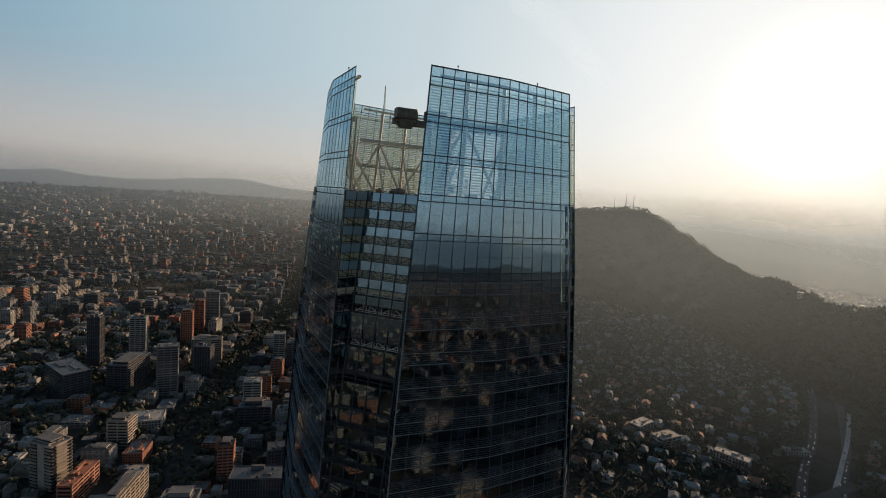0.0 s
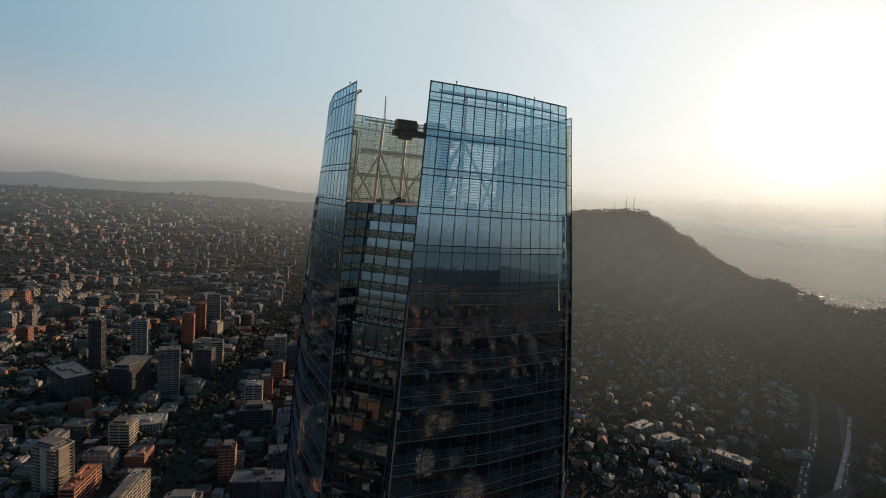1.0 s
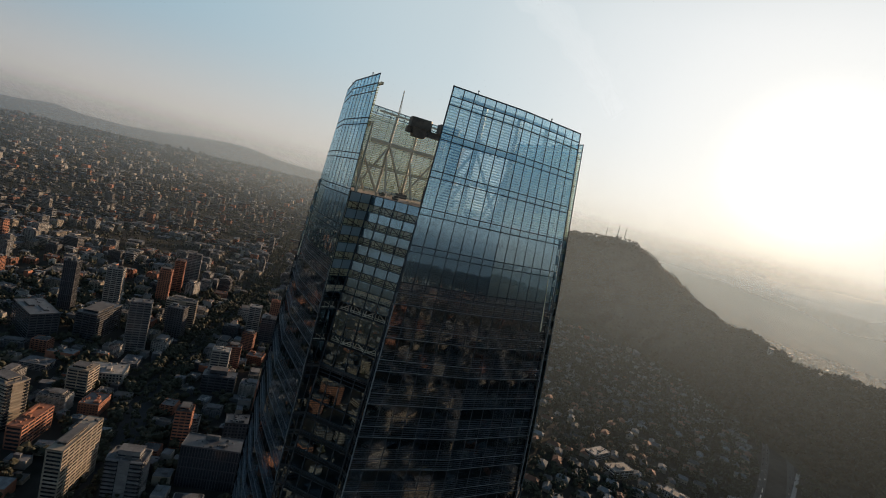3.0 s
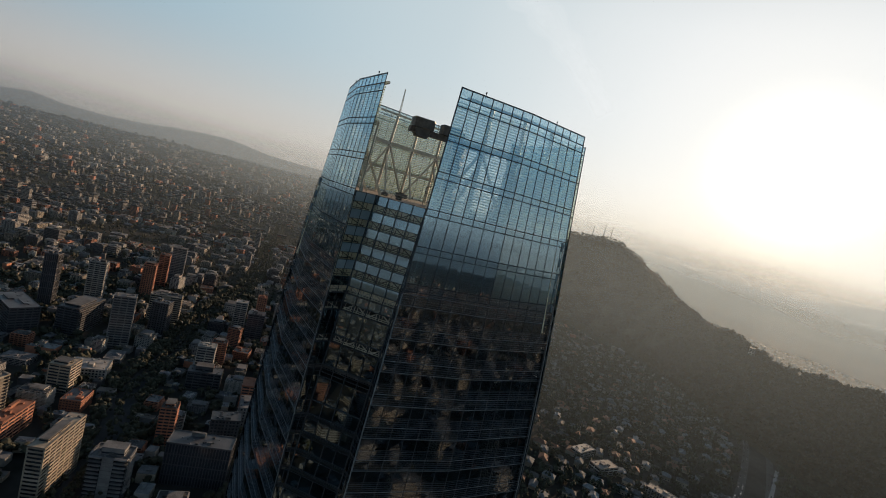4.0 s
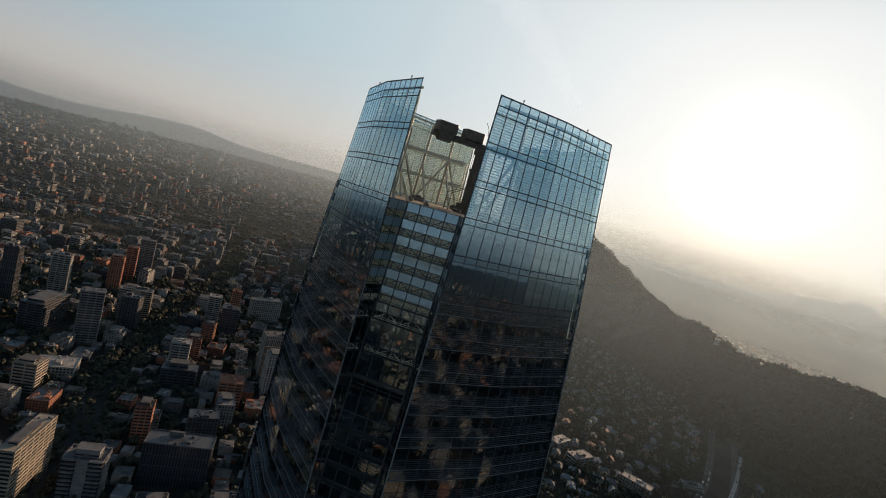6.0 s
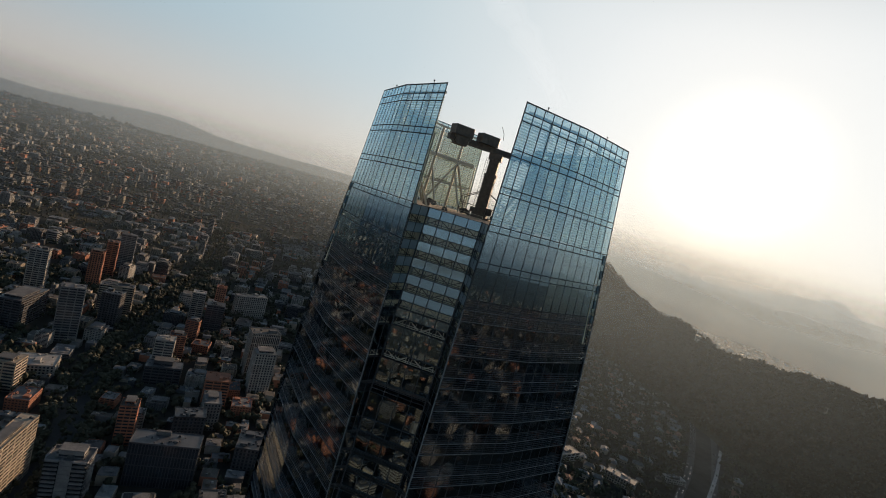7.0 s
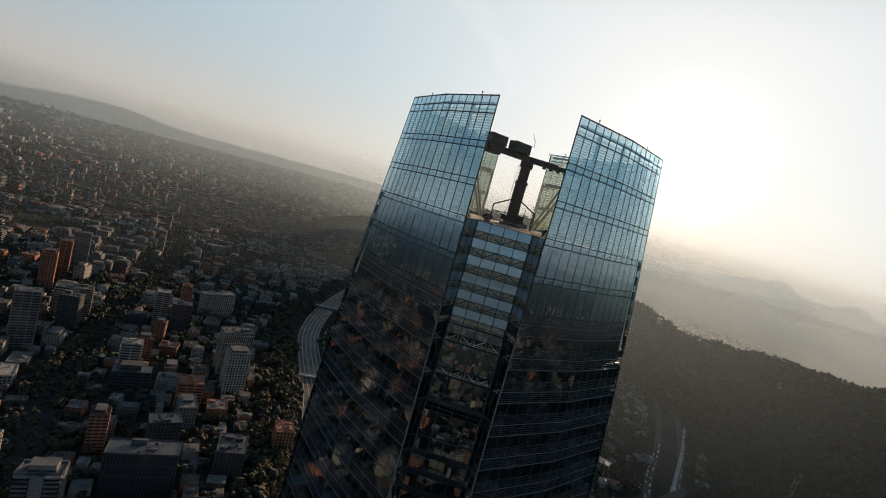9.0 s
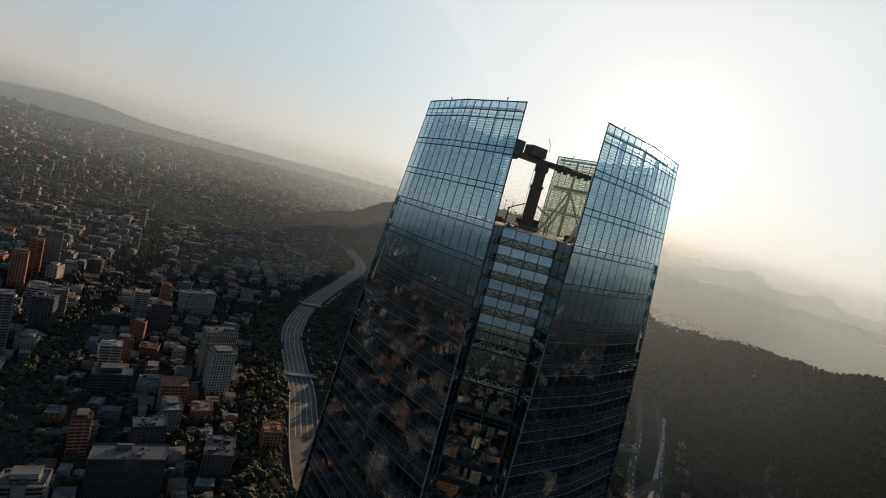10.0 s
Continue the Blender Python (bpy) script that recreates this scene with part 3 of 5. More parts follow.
def facade_meshes(hand, side):
    """The bars, panes, louvres and steel of one facade; hand -1 is its mirror image."""
    out = Vector((0.7071 * hand, -0.7071, 0)) * 0.03
    bars, low, low_mats, braces, rails, louvres = Shape(), Shape(), [], Shape(), Shape(), Shape()
    for j in range(BAYS + 1):
        zs = [300.15, 290, 278, 262, 240, 222, 200, 100, 0]
        for za, zb in zip(zs, zs[1:]):
            along = (skin(min(1, j / BAYS + 0.03), za, 0, hand, side) - skin(max(0, j / BAYS - 0.03), za, 0, hand, side)).normalized()
            half, proud = along * (0.088 if j % BAYS else 0.13), Vector((along.y, -along.x, 0)) * (0.03 * hand)
            foot, head = skin(j / BAYS, zb, 0, hand, side), skin(j / BAYS, za, 0, hand, side)
            (rails if j % BAYS == 0 and za < 270 else bars).hexa([p + q for p in (foot, head) for q in (proud - half, proud + half, half - proud, -half - proud)])
    for k, z in enumerate(LEVELS):
        if z < 262 and (k - FIRST) % 4 not in (0, 3):
            continue
        thick = 0.24 if z >= 300 else 0.18 if z >= 262 else 0.08
        for s0, s1 in ((0, 0.5), (0.5, 1)):
            bars.beam(skin(s0, z, 0, hand, side) + out, skin(s1, z, 0, hand, side) + out, 0.06, thick)
    # louvred storeys: two pale rails and fine blades behind the glass; cream trusses behind the clear strips
    for k in range(FIRST, len(LEVELS) - 4, 4):
        z1, z0, z_next = LEVELS[k], LEVELS[k + 3], LEVELS[k + 4]
        if z0 < 150:
            break
        for z in (z1 - 1.9, z0 + 0.12):
            for s0, s1 in ((0, 0.5), (0.5, 1)):
                rails.beam(skin(s0, z, 0, hand, side) + out * 2, skin(s1, z, 0, hand, side) + out * 2, 0.06, 0.085)
        z = z1 - 0.3
        while z > z0 + 0.3 and z0 > 190:
            for s0, s1 in ((0, 0.5), (0.5, 1)):
                louvres.beam(skin(s0, z, -0.03, hand, side), skin(s1, z, -0.03, hand, side), 0.03, 0.05)
            z -= 0.42
        if z0 > 205:
            for j in range(6):
                s0, s1 = (j + 0.15) / 6.3, (j + 1.15) / 6.3
                braces.beam(skin(s0, z0 if j % 2 else z_next, 1.0, hand, side), skin(s1, z_next if j % 2 else z0, 1.0, hand, side), 0.22)
    panes = []
    for k in range(len(LEVELS) - 1):
        for j in range(BAYS):
            one = pane_shape(j, LEVELS[k], LEVELS[k + 1], rng.uniform(-0.006, 0.006), hand, side)
            if k < 18:
                panes.append(one.mesh("pane", CROWN_GLASS if LEVELS[k + 1] > 276 else UPPER_GLASS if k < FIRST else BODY_GLASS if (k - FIRST) % 4 == 3 else LOUVRE_GLASS))
            else:
                low.tray(one.v)
                low_mats += [0 if (k - FIRST) % 4 == 3 else 1] * 5
    slats = []
    z = 278.5
    while z < 297.6:
        for s0, s1 in ((0.012, 0.498), (0.502, 0.988)):
            slats.append(Shape().beam(skin(s0, z, 0.45, hand, side), skin(s1, z, 0.45, hand, side), 0.12, 0.21).mesh("slat", SLAT))
        z += 0.5
    truss, strut = Shape(), Shape()
    for s in COLS:
        truss.beam(skin(s, DECK_Z, 1.6, hand, side), skin(s, 298.6 if s in COLS[1:4] else 291, 1.6, hand, side), 0.62 if s in COLS[1:4] else 0.3, 0.5 if s in COLS[1:4] else 0.3)
    for z in (298.9, 291.0, 284.1):
        for s0, s1 in ((0.08, 0.5), (0.5, 0.92)):
            truss.beam(skin(s0, z, 1.6, hand, side), skin(s1, z, 1.6, hand, side), 0.5, 0.85 if z == 291.0 else 0.45)
    for s0, s1 in ((0.26, 0.06), (0.26, 0.5), (0.74, 0.5), (0.74, 0.94)):
        truss.beam(skin(s0, 290.6, 1.9, hand, side), skin(s1, DECK_Z, 1.9, hand, side), 0.42)
    for s in COLS[1:4]:
        strut.beam(skin(s, 288, 1.6, hand, side), skin(s, DECK_Z, 8.5, hand, side), 0.4)
    low_mesh = low.mesh("lower_glazing", BODY_GLASS, LOUVRE_GLASS)
    low_mesh.polygons.foreach_set("material_index", low_mats)
    return bars.mesh("facade", MULLION), panes, low_mesh, slats, truss.mesh("steel_frame", STEEL), strut.mesh("back_strut", STEEL), rails.mesh("louvre_rail", RAIL), louvres.mesh("louvre_blade", LOUVRE), braces.mesh("storey_truss", STEEL)


for k, hand in ((0, 1), (0, -1), (2, 1), (2, -1)):
    bars, panes, low, slats, truss, strut, rails, louvres, braces = facade_meshes(hand, hand if k == 0 else -hand)
    face = part("facade", bars, None, tower, "dark aluminium grid of a curtain wall")
    face.matrix_basis = pose(0, 0, 0, rz=90 * k)
    for me in panes:
        part("pane", me, None, face).visible_shadow = False
    glz = part("lower_glazing", low, None, face, "dark reflecting glass of the lower floors")
    glz["kind"] = "stuff"
    for me in slats:
        part("slat", me, None, face)
    part("steel_frame", truss, None, face, "cream steel frame of columns and crossed braces")
    part("louvre_rail", rails, None, face, "thin grey rails across the spandrels")["kind"] = "stuff"
    part("louvre_blade", louvres, None, face, "fine blue-grey blades of a louvred storey")["kind"] = "stuff"
    part("storey_truss", braces, None, face, "cream trusses behind the clear strips")
    part("back_strut", strut, None, face, "cream raking struts")


# floors and core
def plan(z, inset):
    """The outline of a floor, counterclockwise from the front notch."""
    halves = []
    for side in (1, -1):
        quarter = [Vector((5.3, -27.3 + inset - front_lean(z) + recess(z), 0))] + [skin(s, z, inset + 0.2, 1, side) for s in (0.06, 0.5, 0.94)] + [Vector((27.3 - inset + swell(z) + SPREAD[side] - recess(z), -5.3, 0))]
        halves.append(quarter + [Vector((p.x, -p.y, 0)) for p in reversed(quarter)])
    return [(p.x, p.y) for p in halves[0]] + [(-p.x, -p.y) for p in halves[1]]


z = DECK_Z - 3.45
while z > 0:
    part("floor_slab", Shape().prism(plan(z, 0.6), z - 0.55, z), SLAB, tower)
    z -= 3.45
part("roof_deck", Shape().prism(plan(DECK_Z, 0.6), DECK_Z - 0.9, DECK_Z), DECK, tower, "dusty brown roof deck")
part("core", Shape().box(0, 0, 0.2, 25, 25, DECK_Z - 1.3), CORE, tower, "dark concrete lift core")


def notch_meshes(edge):
    """A chamfered corner: four bays of banded glass between two glazed returns; edge: how far the screens beside it stand out."""
    bars, low_bands, low_clear, braces, frames = Shape(), Shape(), Shape(), Shape(), Shape()
    slots, bands, panes = [Shape(), Shape()], [], []
    zs = [DECK_Z + 0.1, 262, 240, 215, 200, 100, 0]

    def face_y(z):
        return -28.62 - edge(z) + recess(z)

    def return_at(q, z, sx):
        """From the panel's edge to the screen beside it."""
        return Vector((sx * (5.4 + q * (half_notch(z) - 5.55)), face_y(z) + q * (0.25 - recess(z)), z))

    for j in range(5):
        x = -5.3 + 2.65 * j
        for za, zb in zip(zs, zs[1:]):
            bars.beam((x, face_y(za) - 0.1, za), (x, face_y(zb) - 0.1, zb), 0.14 if j % 4 else 0.24, 0.2)
    for sx in (-1, 1):
        for q in (0.5, 1.0):
            for za, zb in zip(zs, zs[1:]):
                bars.beam(return_at(q, za, sx), return_at(q, zb, sx), 0.12, 0.12)
    # rows from the deck down: height, and whether mirror, clear with a truss behind, or open and dark
    rows, z = [], DECK_Z
    for h, kind in [(1.8, "mirror"), (1.48, "clear")] * 5 + [(1.75, "mirror"), (1.5, "open"), (1.7, "mirror"), (1.6, "open"), (4.8, "mirror"), (1.5, "open"), (4.4, "mirror"), (0.7, "open"), (0.7, "open"), (0.8, "open"), (4.8, "mirror")]:
        rows.append((z, z - h, kind))
        z -= h
    while z > 3.6:
        rows += [(z, z - 2.6, "mirror"), (z - 2.6, z - 2.95, "open"), (z - 2.95, z - 3.45, "clear")]
        z -= 3.45
    rows.append((z, 0.05, "clear"))
    for i, (z1, z0, kind) in enumerate(rows):
        middle, high = face_y((z0 + z1) / 2), z1 - z0
        y1, y0 = middle + 0.036 * high, middle - 0.036 * high
        bars.box(0, face_y(z1) - 0.02, z1 - 0.06, 10.6, 0.3, 0.12)
        for j in range(4):
            x0 = -5.3 + 2.65 * (j + 0.5)
            dy = rng.uniform(-0.005, 0.005)
            pts = [(x0 + a, y0 + b + a * dy, z0 + 0.03) for a, b in ((-1.28, -0.02), (1.28, -0.02), (1.28, 0.02), (-1.28, 0.02))]
            pts += [(x0 + a, y1 + b + a * dy, z1 - 0.03) for a, b in ((-1.28, -0.02), (1.28, -0.02), (1.28, 0.02), (-1.28, 0.02))]
            if kind == "mirror" and z0 < 215:
                low_bands.hexa(pts)
            elif kind == "mirror":
                bands.append(Shape().hexa(pts).mesh("spandrel", SPANDREL))
            elif kind == "clear" and z0 > 215:
                panes.append(Shape().tray(pts[2:4] + pts[0:2] + pts[6:8] + pts[4:6]).mesh("clear_pane", CLEAR_GLASS))
            elif kind == "clear":
                low_clear.tray(pts[2:4] + pts[0:2] + pts[6:8] + pts[4:6])
            if z0 > 245 and kind in ("clear", "open"):
                xa, xb = x0 - 1.3, x0 + 1.3
                za, zb = (z1, z0) if (i // 2 + j) % 2 else (z0, z1)
                web = frames if kind == "clear" else braces
                web.beam((xa, face_y(za) + 0.9, za), (xb, face_y(zb) + 0.9, zb), 0.17)
                for dx in (-0.9, 0.5, 1.1):
                    web.beam((x0 + dx, face_y(z1) + 0.95, z1), (x0 + dx + rng.uniform(-0.3, 0.3), face_y(z0) + 0.95, z0), rng.uniform(0.07, 0.16))
        if z0 > 245 and kind != "mirror":
            for up in (0.1, 0.45):
                (frames if kind == "clear" else braces).beam((-5.2, face_y(z0) + 0.9, z0 + up), (5.2, face_y(z0) + 0.9, z0 + up), 0.14)
        # the same rows run on along the returns
        for sx in (-1, 1):
            a1, b1 = return_at(0.03, z1, sx), return_at(0.97, z1, sx)
            bars.beam(a1, b1, 0.1, 0.1)
            if z0 > 200 and z0 < 262:
                bars.beam(a1.lerp(return_at(0.03, z0, sx), 0.5), b1.lerp(return_at(0.97, z0, sx), 0.5), 0.06, 0.06)
            if z0 > 245 and kind != "mirror":
                inward, web = Vector((sx * 0.6, 0.3, 0)), frames if kind == "clear" else braces
                web.beam(return_at(0.05, z0, sx) + inward, return_at(0.9, z1, sx) + inward, 0.14)
                web.beam(return_at(0.05, z0 + 0.2, sx) + inward, return_at(0.9, z0 + 0.2, sx) + inward, 0.16)
                for q in (0.2, 0.45, 0.7):
                    web.beam(return_at(q, z0, sx) + inward, return_at(q, z1, sx) + inward, 0.08)
            if kind == "open":
                continue
            for qa, qb in ((0.02, 0.48), (0.52, 0.98)):
                quad = [return_at(q, z + g, sx) for z, g in ((z0, 0.03), (z1, -0.03)) for q in (qa, qb)]
                off = (quad[1] - quad[0]).normalized().cross(Vector((0, 0, 1))) * 0.02
                ring_pts = [quad[0] - off, quad[1] - off, quad[1] + off, quad[0] + off, quad[2] - off, quad[3] - off, quad[3] + off, quad[2] + off]
                if z0 > 261 and kind == "mirror":
                    bands.append(Shape().hexa(ring_pts).mesh("spandrel", RETURN_PANEL))
                elif z0 > 245 and kind == "clear":
                    panes.append(Shape().tray(ring_pts).mesh("clear_pane", CLEAR_GLASS))
                else:
                    slots[max(0, sx)].hexa(ring_pts)
    joined = [("lower_spandrels", low_bands.mesh("lower_spandrels", SPANDREL), "dark mirror glass strips"), ("lower_panes", low_clear.mesh("lower_panes", BODY_GLASS), "clear glass strips"), ("slot_glazing", slots[0].mesh("slot_glazing", SLOT_GLASS), "dark glass of a return"),
              ("slot_glazing", slots[1].mesh("slot_glazing", SLOT_GLASS), "dark glass of a return"), ("floor_truss", braces.mesh("floor_truss", STEEL), "cream floor trusses"), ("window_frame", frames.mesh("window_frame", TRUSS_BROWN), "dark brown trusses behind the clear strips"),
              ("back_panel", Shape().hexa([(x, face_y(zb) + y, zb) for zb in (258.0, 276.4) for x, y in ((-5.2, 2.2), (5.2, 2.2), (5.2, 2.5), (-5.2, 2.5))]).mesh("back_panel", CREAM), "added pale panel behind the trusses, standing in for daylight")]
    # the returns get an added pale panel too, in place of daylight through the floors
    for sx in (-1, 1):
        inner = Shape()
        ends = [[return_at(q, z, sx) + Vector((sx * d, 0.35, 0)) for d in (1.3, 1.5) for q in (-0.6, 0.8)] for z in (258.0, 276.0)]
        inner.hexa([e[i] for e in ends for i in (0, 1, 3, 2)])
        joined.append(("back_panel", inner.mesh("back_panel", CREAM), "added pale panel behind a return, standing in for daylight"))
    return bars.mesh("corner_notch", MULLION), joined, bands, panes


NOTCHES = {0: notch_meshes(front_lean), 1: notch_meshes(side_lean(1)), 3: notch_meshes(side_lean(-1))}
for k in range(4):
    bars, joined, bands, panes = NOTCHES[k if k % 2 else 0]
    base = part("corner_notch", bars, None, tower, "recessed chamfered corner with banded glazing")
    base.matrix_basis = pose(0, 0, 0, rz=90 * k)
    for name, me, label in joined:
        ob = part(name, me, None, base, label)
        if name not in ("floor_truss", "back_panel", "window_frame"):
            ob["kind"] = "stuff"
    for me in bands:
        part("spandrel", me, None, base)
    for me in panes:
        part("clear_pane", me, None, base).visible_shadow = False

# ---- roof machine ----
crane = thing("roof_crane", "dark window-cleaning crane with mast, boom and counterweights on the roof", "crane", m=pose(*TC, DECK_Z, rz=-14.3))
part("base_plate", Shape().box(1, 0.5, 0, 5.2, 5.2, 0.5).box(1, 0.5, 0.5, 3.6, 3.6, 0.7), DARK_STEEL, crane)
part("mast", Shape().box(1, 0.5, 1.2, 2.6, 2.6, 9.4).box(1, 0.5, 10.6, 2.3, 2.3, 4.2).box(1, 0.5, 10.2, 3.0, 3.0, 0.6).box(1, 0.5, 14.2, 3.0, 3.0, 1.5), DARK_STEEL, crane, "dark square telescopic mast")
for x, y, w, d, h in ((3.0, 0.2, 1.5, 1.2, 1.6), (-1.0, 0.9, 1.2, 1.4, 1.2)):
    part("slew_motor", Shape().box(x, y, 1.2, w, d, h), DARK_STEEL, crane)
part("boom", Shape().beam((-9.6, -7.6, 16.3), (1.0, 0.5, 16.3), 1.5, 1.3).beam((1.0, 0.5, 16.3), (8.0, 2.4, 16.2), 1.2, 1.3).beam((8.0, 2.4, 16.1), (14.0, 4.0, 16.0), 0.9, 1.0), DARK_STEEL, crane, "dark box-section boom")
for x in (5.2, 6.8, 8.6, 10.4, 12.2):
    part("boom_bracket", Shape().box(x, 0.5 + (x - 1) * 0.27, 15.1, 0.5, 1.3, 0.9, radians(15)), DARK_STEEL, crane)
for x, y in ((-7.2, -5.7), (-1.6, -1.6)):
    box = Shape()
    t = radians(39)
    c, q = math.cos(t), math.sin(t)
    ring_pts = [(-2.5, -1.6), (2.1, -1.6), (2.5, -1.1), (2.5, 1.6), (-2.1, 1.6), (-2.5, 1.1)]
    box.prism([(x + c * a - q * b, y + q * a + c * b) for a, b in ring_pts], 17.0, 19.2)
    part("counterweight", box, DARK_STEEL, crane, "dark ballast box")
    if x < -5:
        tray = Shape()
        for z0, z1, k in ((15.0, 15.5, 0.62), (15.5, 16.3, 0.74), (16.3, 17.0, 0.84)):
            tray.prism([(x + c * a * k - q * b * 0.8, y + q * a * k + c * b * 0.8) for a, b in ring_pts], z0, z1)
        part("ballast_tray", tray, DARK_STEEL, crane, "rounded tray under the ballast")
for dx in (-0.25, 0.25):
    part("ladder_rail", Shape().beam((-0.6 + dx, -1.0, 1.2), (-0.6 + dx, -1.0, 14.5), 0.07), DARK_STEEL, crane)
for i in range(24):
    part("rung", Shape().beam((-0.85, -1.0, 1.6 + 0.55 * i), (-0.35, -1.0, 1.6 + 0.55 * i), 0.05), DARK_STEEL, crane)
for sx in (-1, 1):
    for y in (-1.8, 2.8):
        part("guard_rail", Shape().tube((1 + 5.0 * sx, y, 0), (1 + 5.0 * sx, y, 4.2), 0.1).tube((1 + 5.0 * sx, y, 4.2), (1 + 1.3 * sx, y * 0.6, 6.2), 0.1).tube((1 + 5.0 * sx, y, 2.8), (1 + 1.3 * sx, y * 0.6, 2.8), 0.08), DARK_STEEL, crane)
part("aerial", Shape().tube((1.6, -0.3, 19.1), (1.4, -0.3, 20.6), 0.06).tube((1.4, -0.3, 20.6), (0.6, -0.6, 22.0), 0.06), DARK_STEEL, crane)
part("aerial", Shape().tube((6.0, 1.6, 16.8), (6.0, 1.6, 18.0), 0.06).tube((6.0, 1.6, 18.0), (5.4, 1.4, 19.0), 0.06), DARK_STEEL, crane)

# lattice mast on one crown screen
mast = thing("lattice_antenna", "slim pale lattice antenna on the crown edge", "antenna", m=pose(*TC, 298.6, rz=-14.3) @ pose(-22.2, 13.0, 0))
for k in range(3):
    a = 2.1 * k
    part("leg", Shape().tube((0.3 * math.cos(a), 0.3 * math.sin(a), 0), (0.08 * math.cos(a), 0.08 * math.sin(a), 7.6), 0.06, 6), STEEL, mast)
for k in range(9):
    part("lattice", Shape().beam((-0.3 + 0.03 * k, 0.1, 0.8 * k), (0.3 - 0.03 * k, -0.1, 0.8 * k + 0.8), 0.05), STEEL, mast)

# small things on the deck
for k, (x, y, w, d, h) in enumerate(((-9, -13, 1.6, 1.0, 0.5), (-4, -17, 1.2, 0.9, 0.4), (8, -18, 0.9, 0.9, 1.1), (13, 4, 3.0, 2.0, 1.0), (-13, 6, 3.0, 2.0, 1.0), (4, 14, 3.0, 2.0, 1.0), (-5, 15, 2.0, 2.0, 0.9), (10, -8, 1.2, 1.2, 0.6))):
    unit = thing("roof_unit", "grey ventilation unit on the roof deck", "ventilation", "units on the roof deck", m=pose(*TC, DECK_Z, rz=-14.3) @ pose(x, y, 0, rz=7 * k))
    part("casing", Shape().box(0, 0, 0.15, w, d, h), ROOFS[0], unit)
    part("skid", Shape().box(0, 0, 0, w * 0.9, d * 0.9, 0.15), DARK_STEEL, unit)
    part("fan_cowl", Shape().tube((0, 0, h + 0.15), (0, 0, h + 0.45), min(w, d) * 0.35, 12), DARK_STEEL, unit)
for k in range(4):
    rail = thing("deck_rail", "thin steel guard rail along the deck edge", "rail", "rails of the roof deck", m=pose(*TC, DECK_Z, rz=-14.3 + 90 * k))
    for x in (-5, -2.5, 0, 2.5, 5):
        part("post", Shape().tube((x, -24.4, 0), (x, -24.4, 1.1), 0.04, 6), STEEL, rail)
    for z in (0.55, 1.1):
        part("rail_bar", Shape().tube((-5, -24.4, z), (5, -24.4, z), 0.035, 6), STEEL, rail)
    for q, h in ((0.16, 0.45), (0.72, 0.35)):
        hand, half_turn = ((1, 0), (-1, 0), (1, 180), (-1, 180))[k]
        at = skin(q, 300.1, 0.1, hand, hand if half_turn == 0 else -hand)
        lamp = thing("beacon", "small warning lamp post on the crown edge", "lamp", "beacons on the crown", m=pose(*TC, 0, rz=-14.3 + half_turn) @ pose(at.x, at.y, 300.05))
        part("stem", Shape().tube((0, 0, -0.6), (0, 0, h), 0.06, 6), DARK_STEEL, lamp)
        part("lens", Shape().tube((0, 0, h), (0, 0, h + 0.25), 0.14, 8), DARK_STEEL, lamp)

# ---- roads, river ----
def strip(points, width, z):
    s = Shape()
    pts = [Vector(p) for p in points]
    for i, p in enumerate(pts):
        t = (pts[min(i + 1, len(pts) - 1)] - pts[max(i - 1, 0)]).normalized()
        n = Vector((-t.y, t.x))
        s.v += [(*(p + n * width / 2), z), (*(p - n * width / 2), z)]
    s.f = [(2 * i, 2 * i + 1, 2 * i + 3, 2 * i + 2) for i in range(len(pts) - 1)]
    return s


def smooth(points, per=8):
    out = []
    pts = [Vector(p) for p in points]
    for i in range(len(pts) - 1):
        a, b, c, d = pts[max(i - 1, 0)], pts[i], pts[i + 1], pts[min(i + 2, len(pts) - 1)]
        for k in range(per):
            t = k / per
            out.append(0.5 * (2 * b + (c - a) * t + (2 * a - 5 * b + 4 * c - d) * t * t + (3 * b - a - 3 * c + d) * t ** 3))
    return out + [pts[-1]]


RIVER = smooth([(20, 250), (-32, 440), (-50, 545), (-60, 615), (-78, 690), (-98, 795), (-102, 875), (-95, 980), (-73, 1110), (-35, 1285), (8, 1505), (2, 1645), (-30, 1810), (-85, 2100), (-150, 2700)], 5)
AVENUE = smooth([(-190, 200), (-253, 390), (-295, 482), (-335, 640), (-372, 800), (-405, 999), (-480, 1250), (-560, 1463), (-760, 2100)])
HIGHWAY = smooth([(262, 330), (376, 529), (470, 661), (585, 850), (640, 980), (600, 1200), (480, 1420)])
def beside(line, off):
    """A line kept at a distance from another, to its right."""
    out = []
    for i, p in enumerate(line):
        t = (line[min(i + 1, len(line) - 1)] - line[max(i - 1, 0)]).normalized()
        out.append(p + Vector((t.y, -t.x)) * off)
    return out


structure("river", strip(RIVER, 30, 0.35), WATER, "silty brown river in a concrete channel", "river")
bank = Shape()
for a, b in zip(RIVER, RIVER[1:]):
    n = Vector((-(b - a).y, (b - a).x)).normalized() * 15.6
    for s in (-1, 1):
        bank.beam((*(a + n * s), 0.9), (*(b + n * s), 0.9), 1.2, 2.0)
structure("river_wall", bank, CHANNEL, "pale concrete walls along the river", "wall")
structure("road", strip(AVENUE, 22, 0.12), ASPHALT, "broad tree-lined asphalt avenue", "road")
for off in (-9, -3, 4, 10):
    structure("river_bar", strip(beside(RIVER[8:62], off), 1.1, 0.42), CHANNEL, "pale gravel streak along the river bed", "gravel")
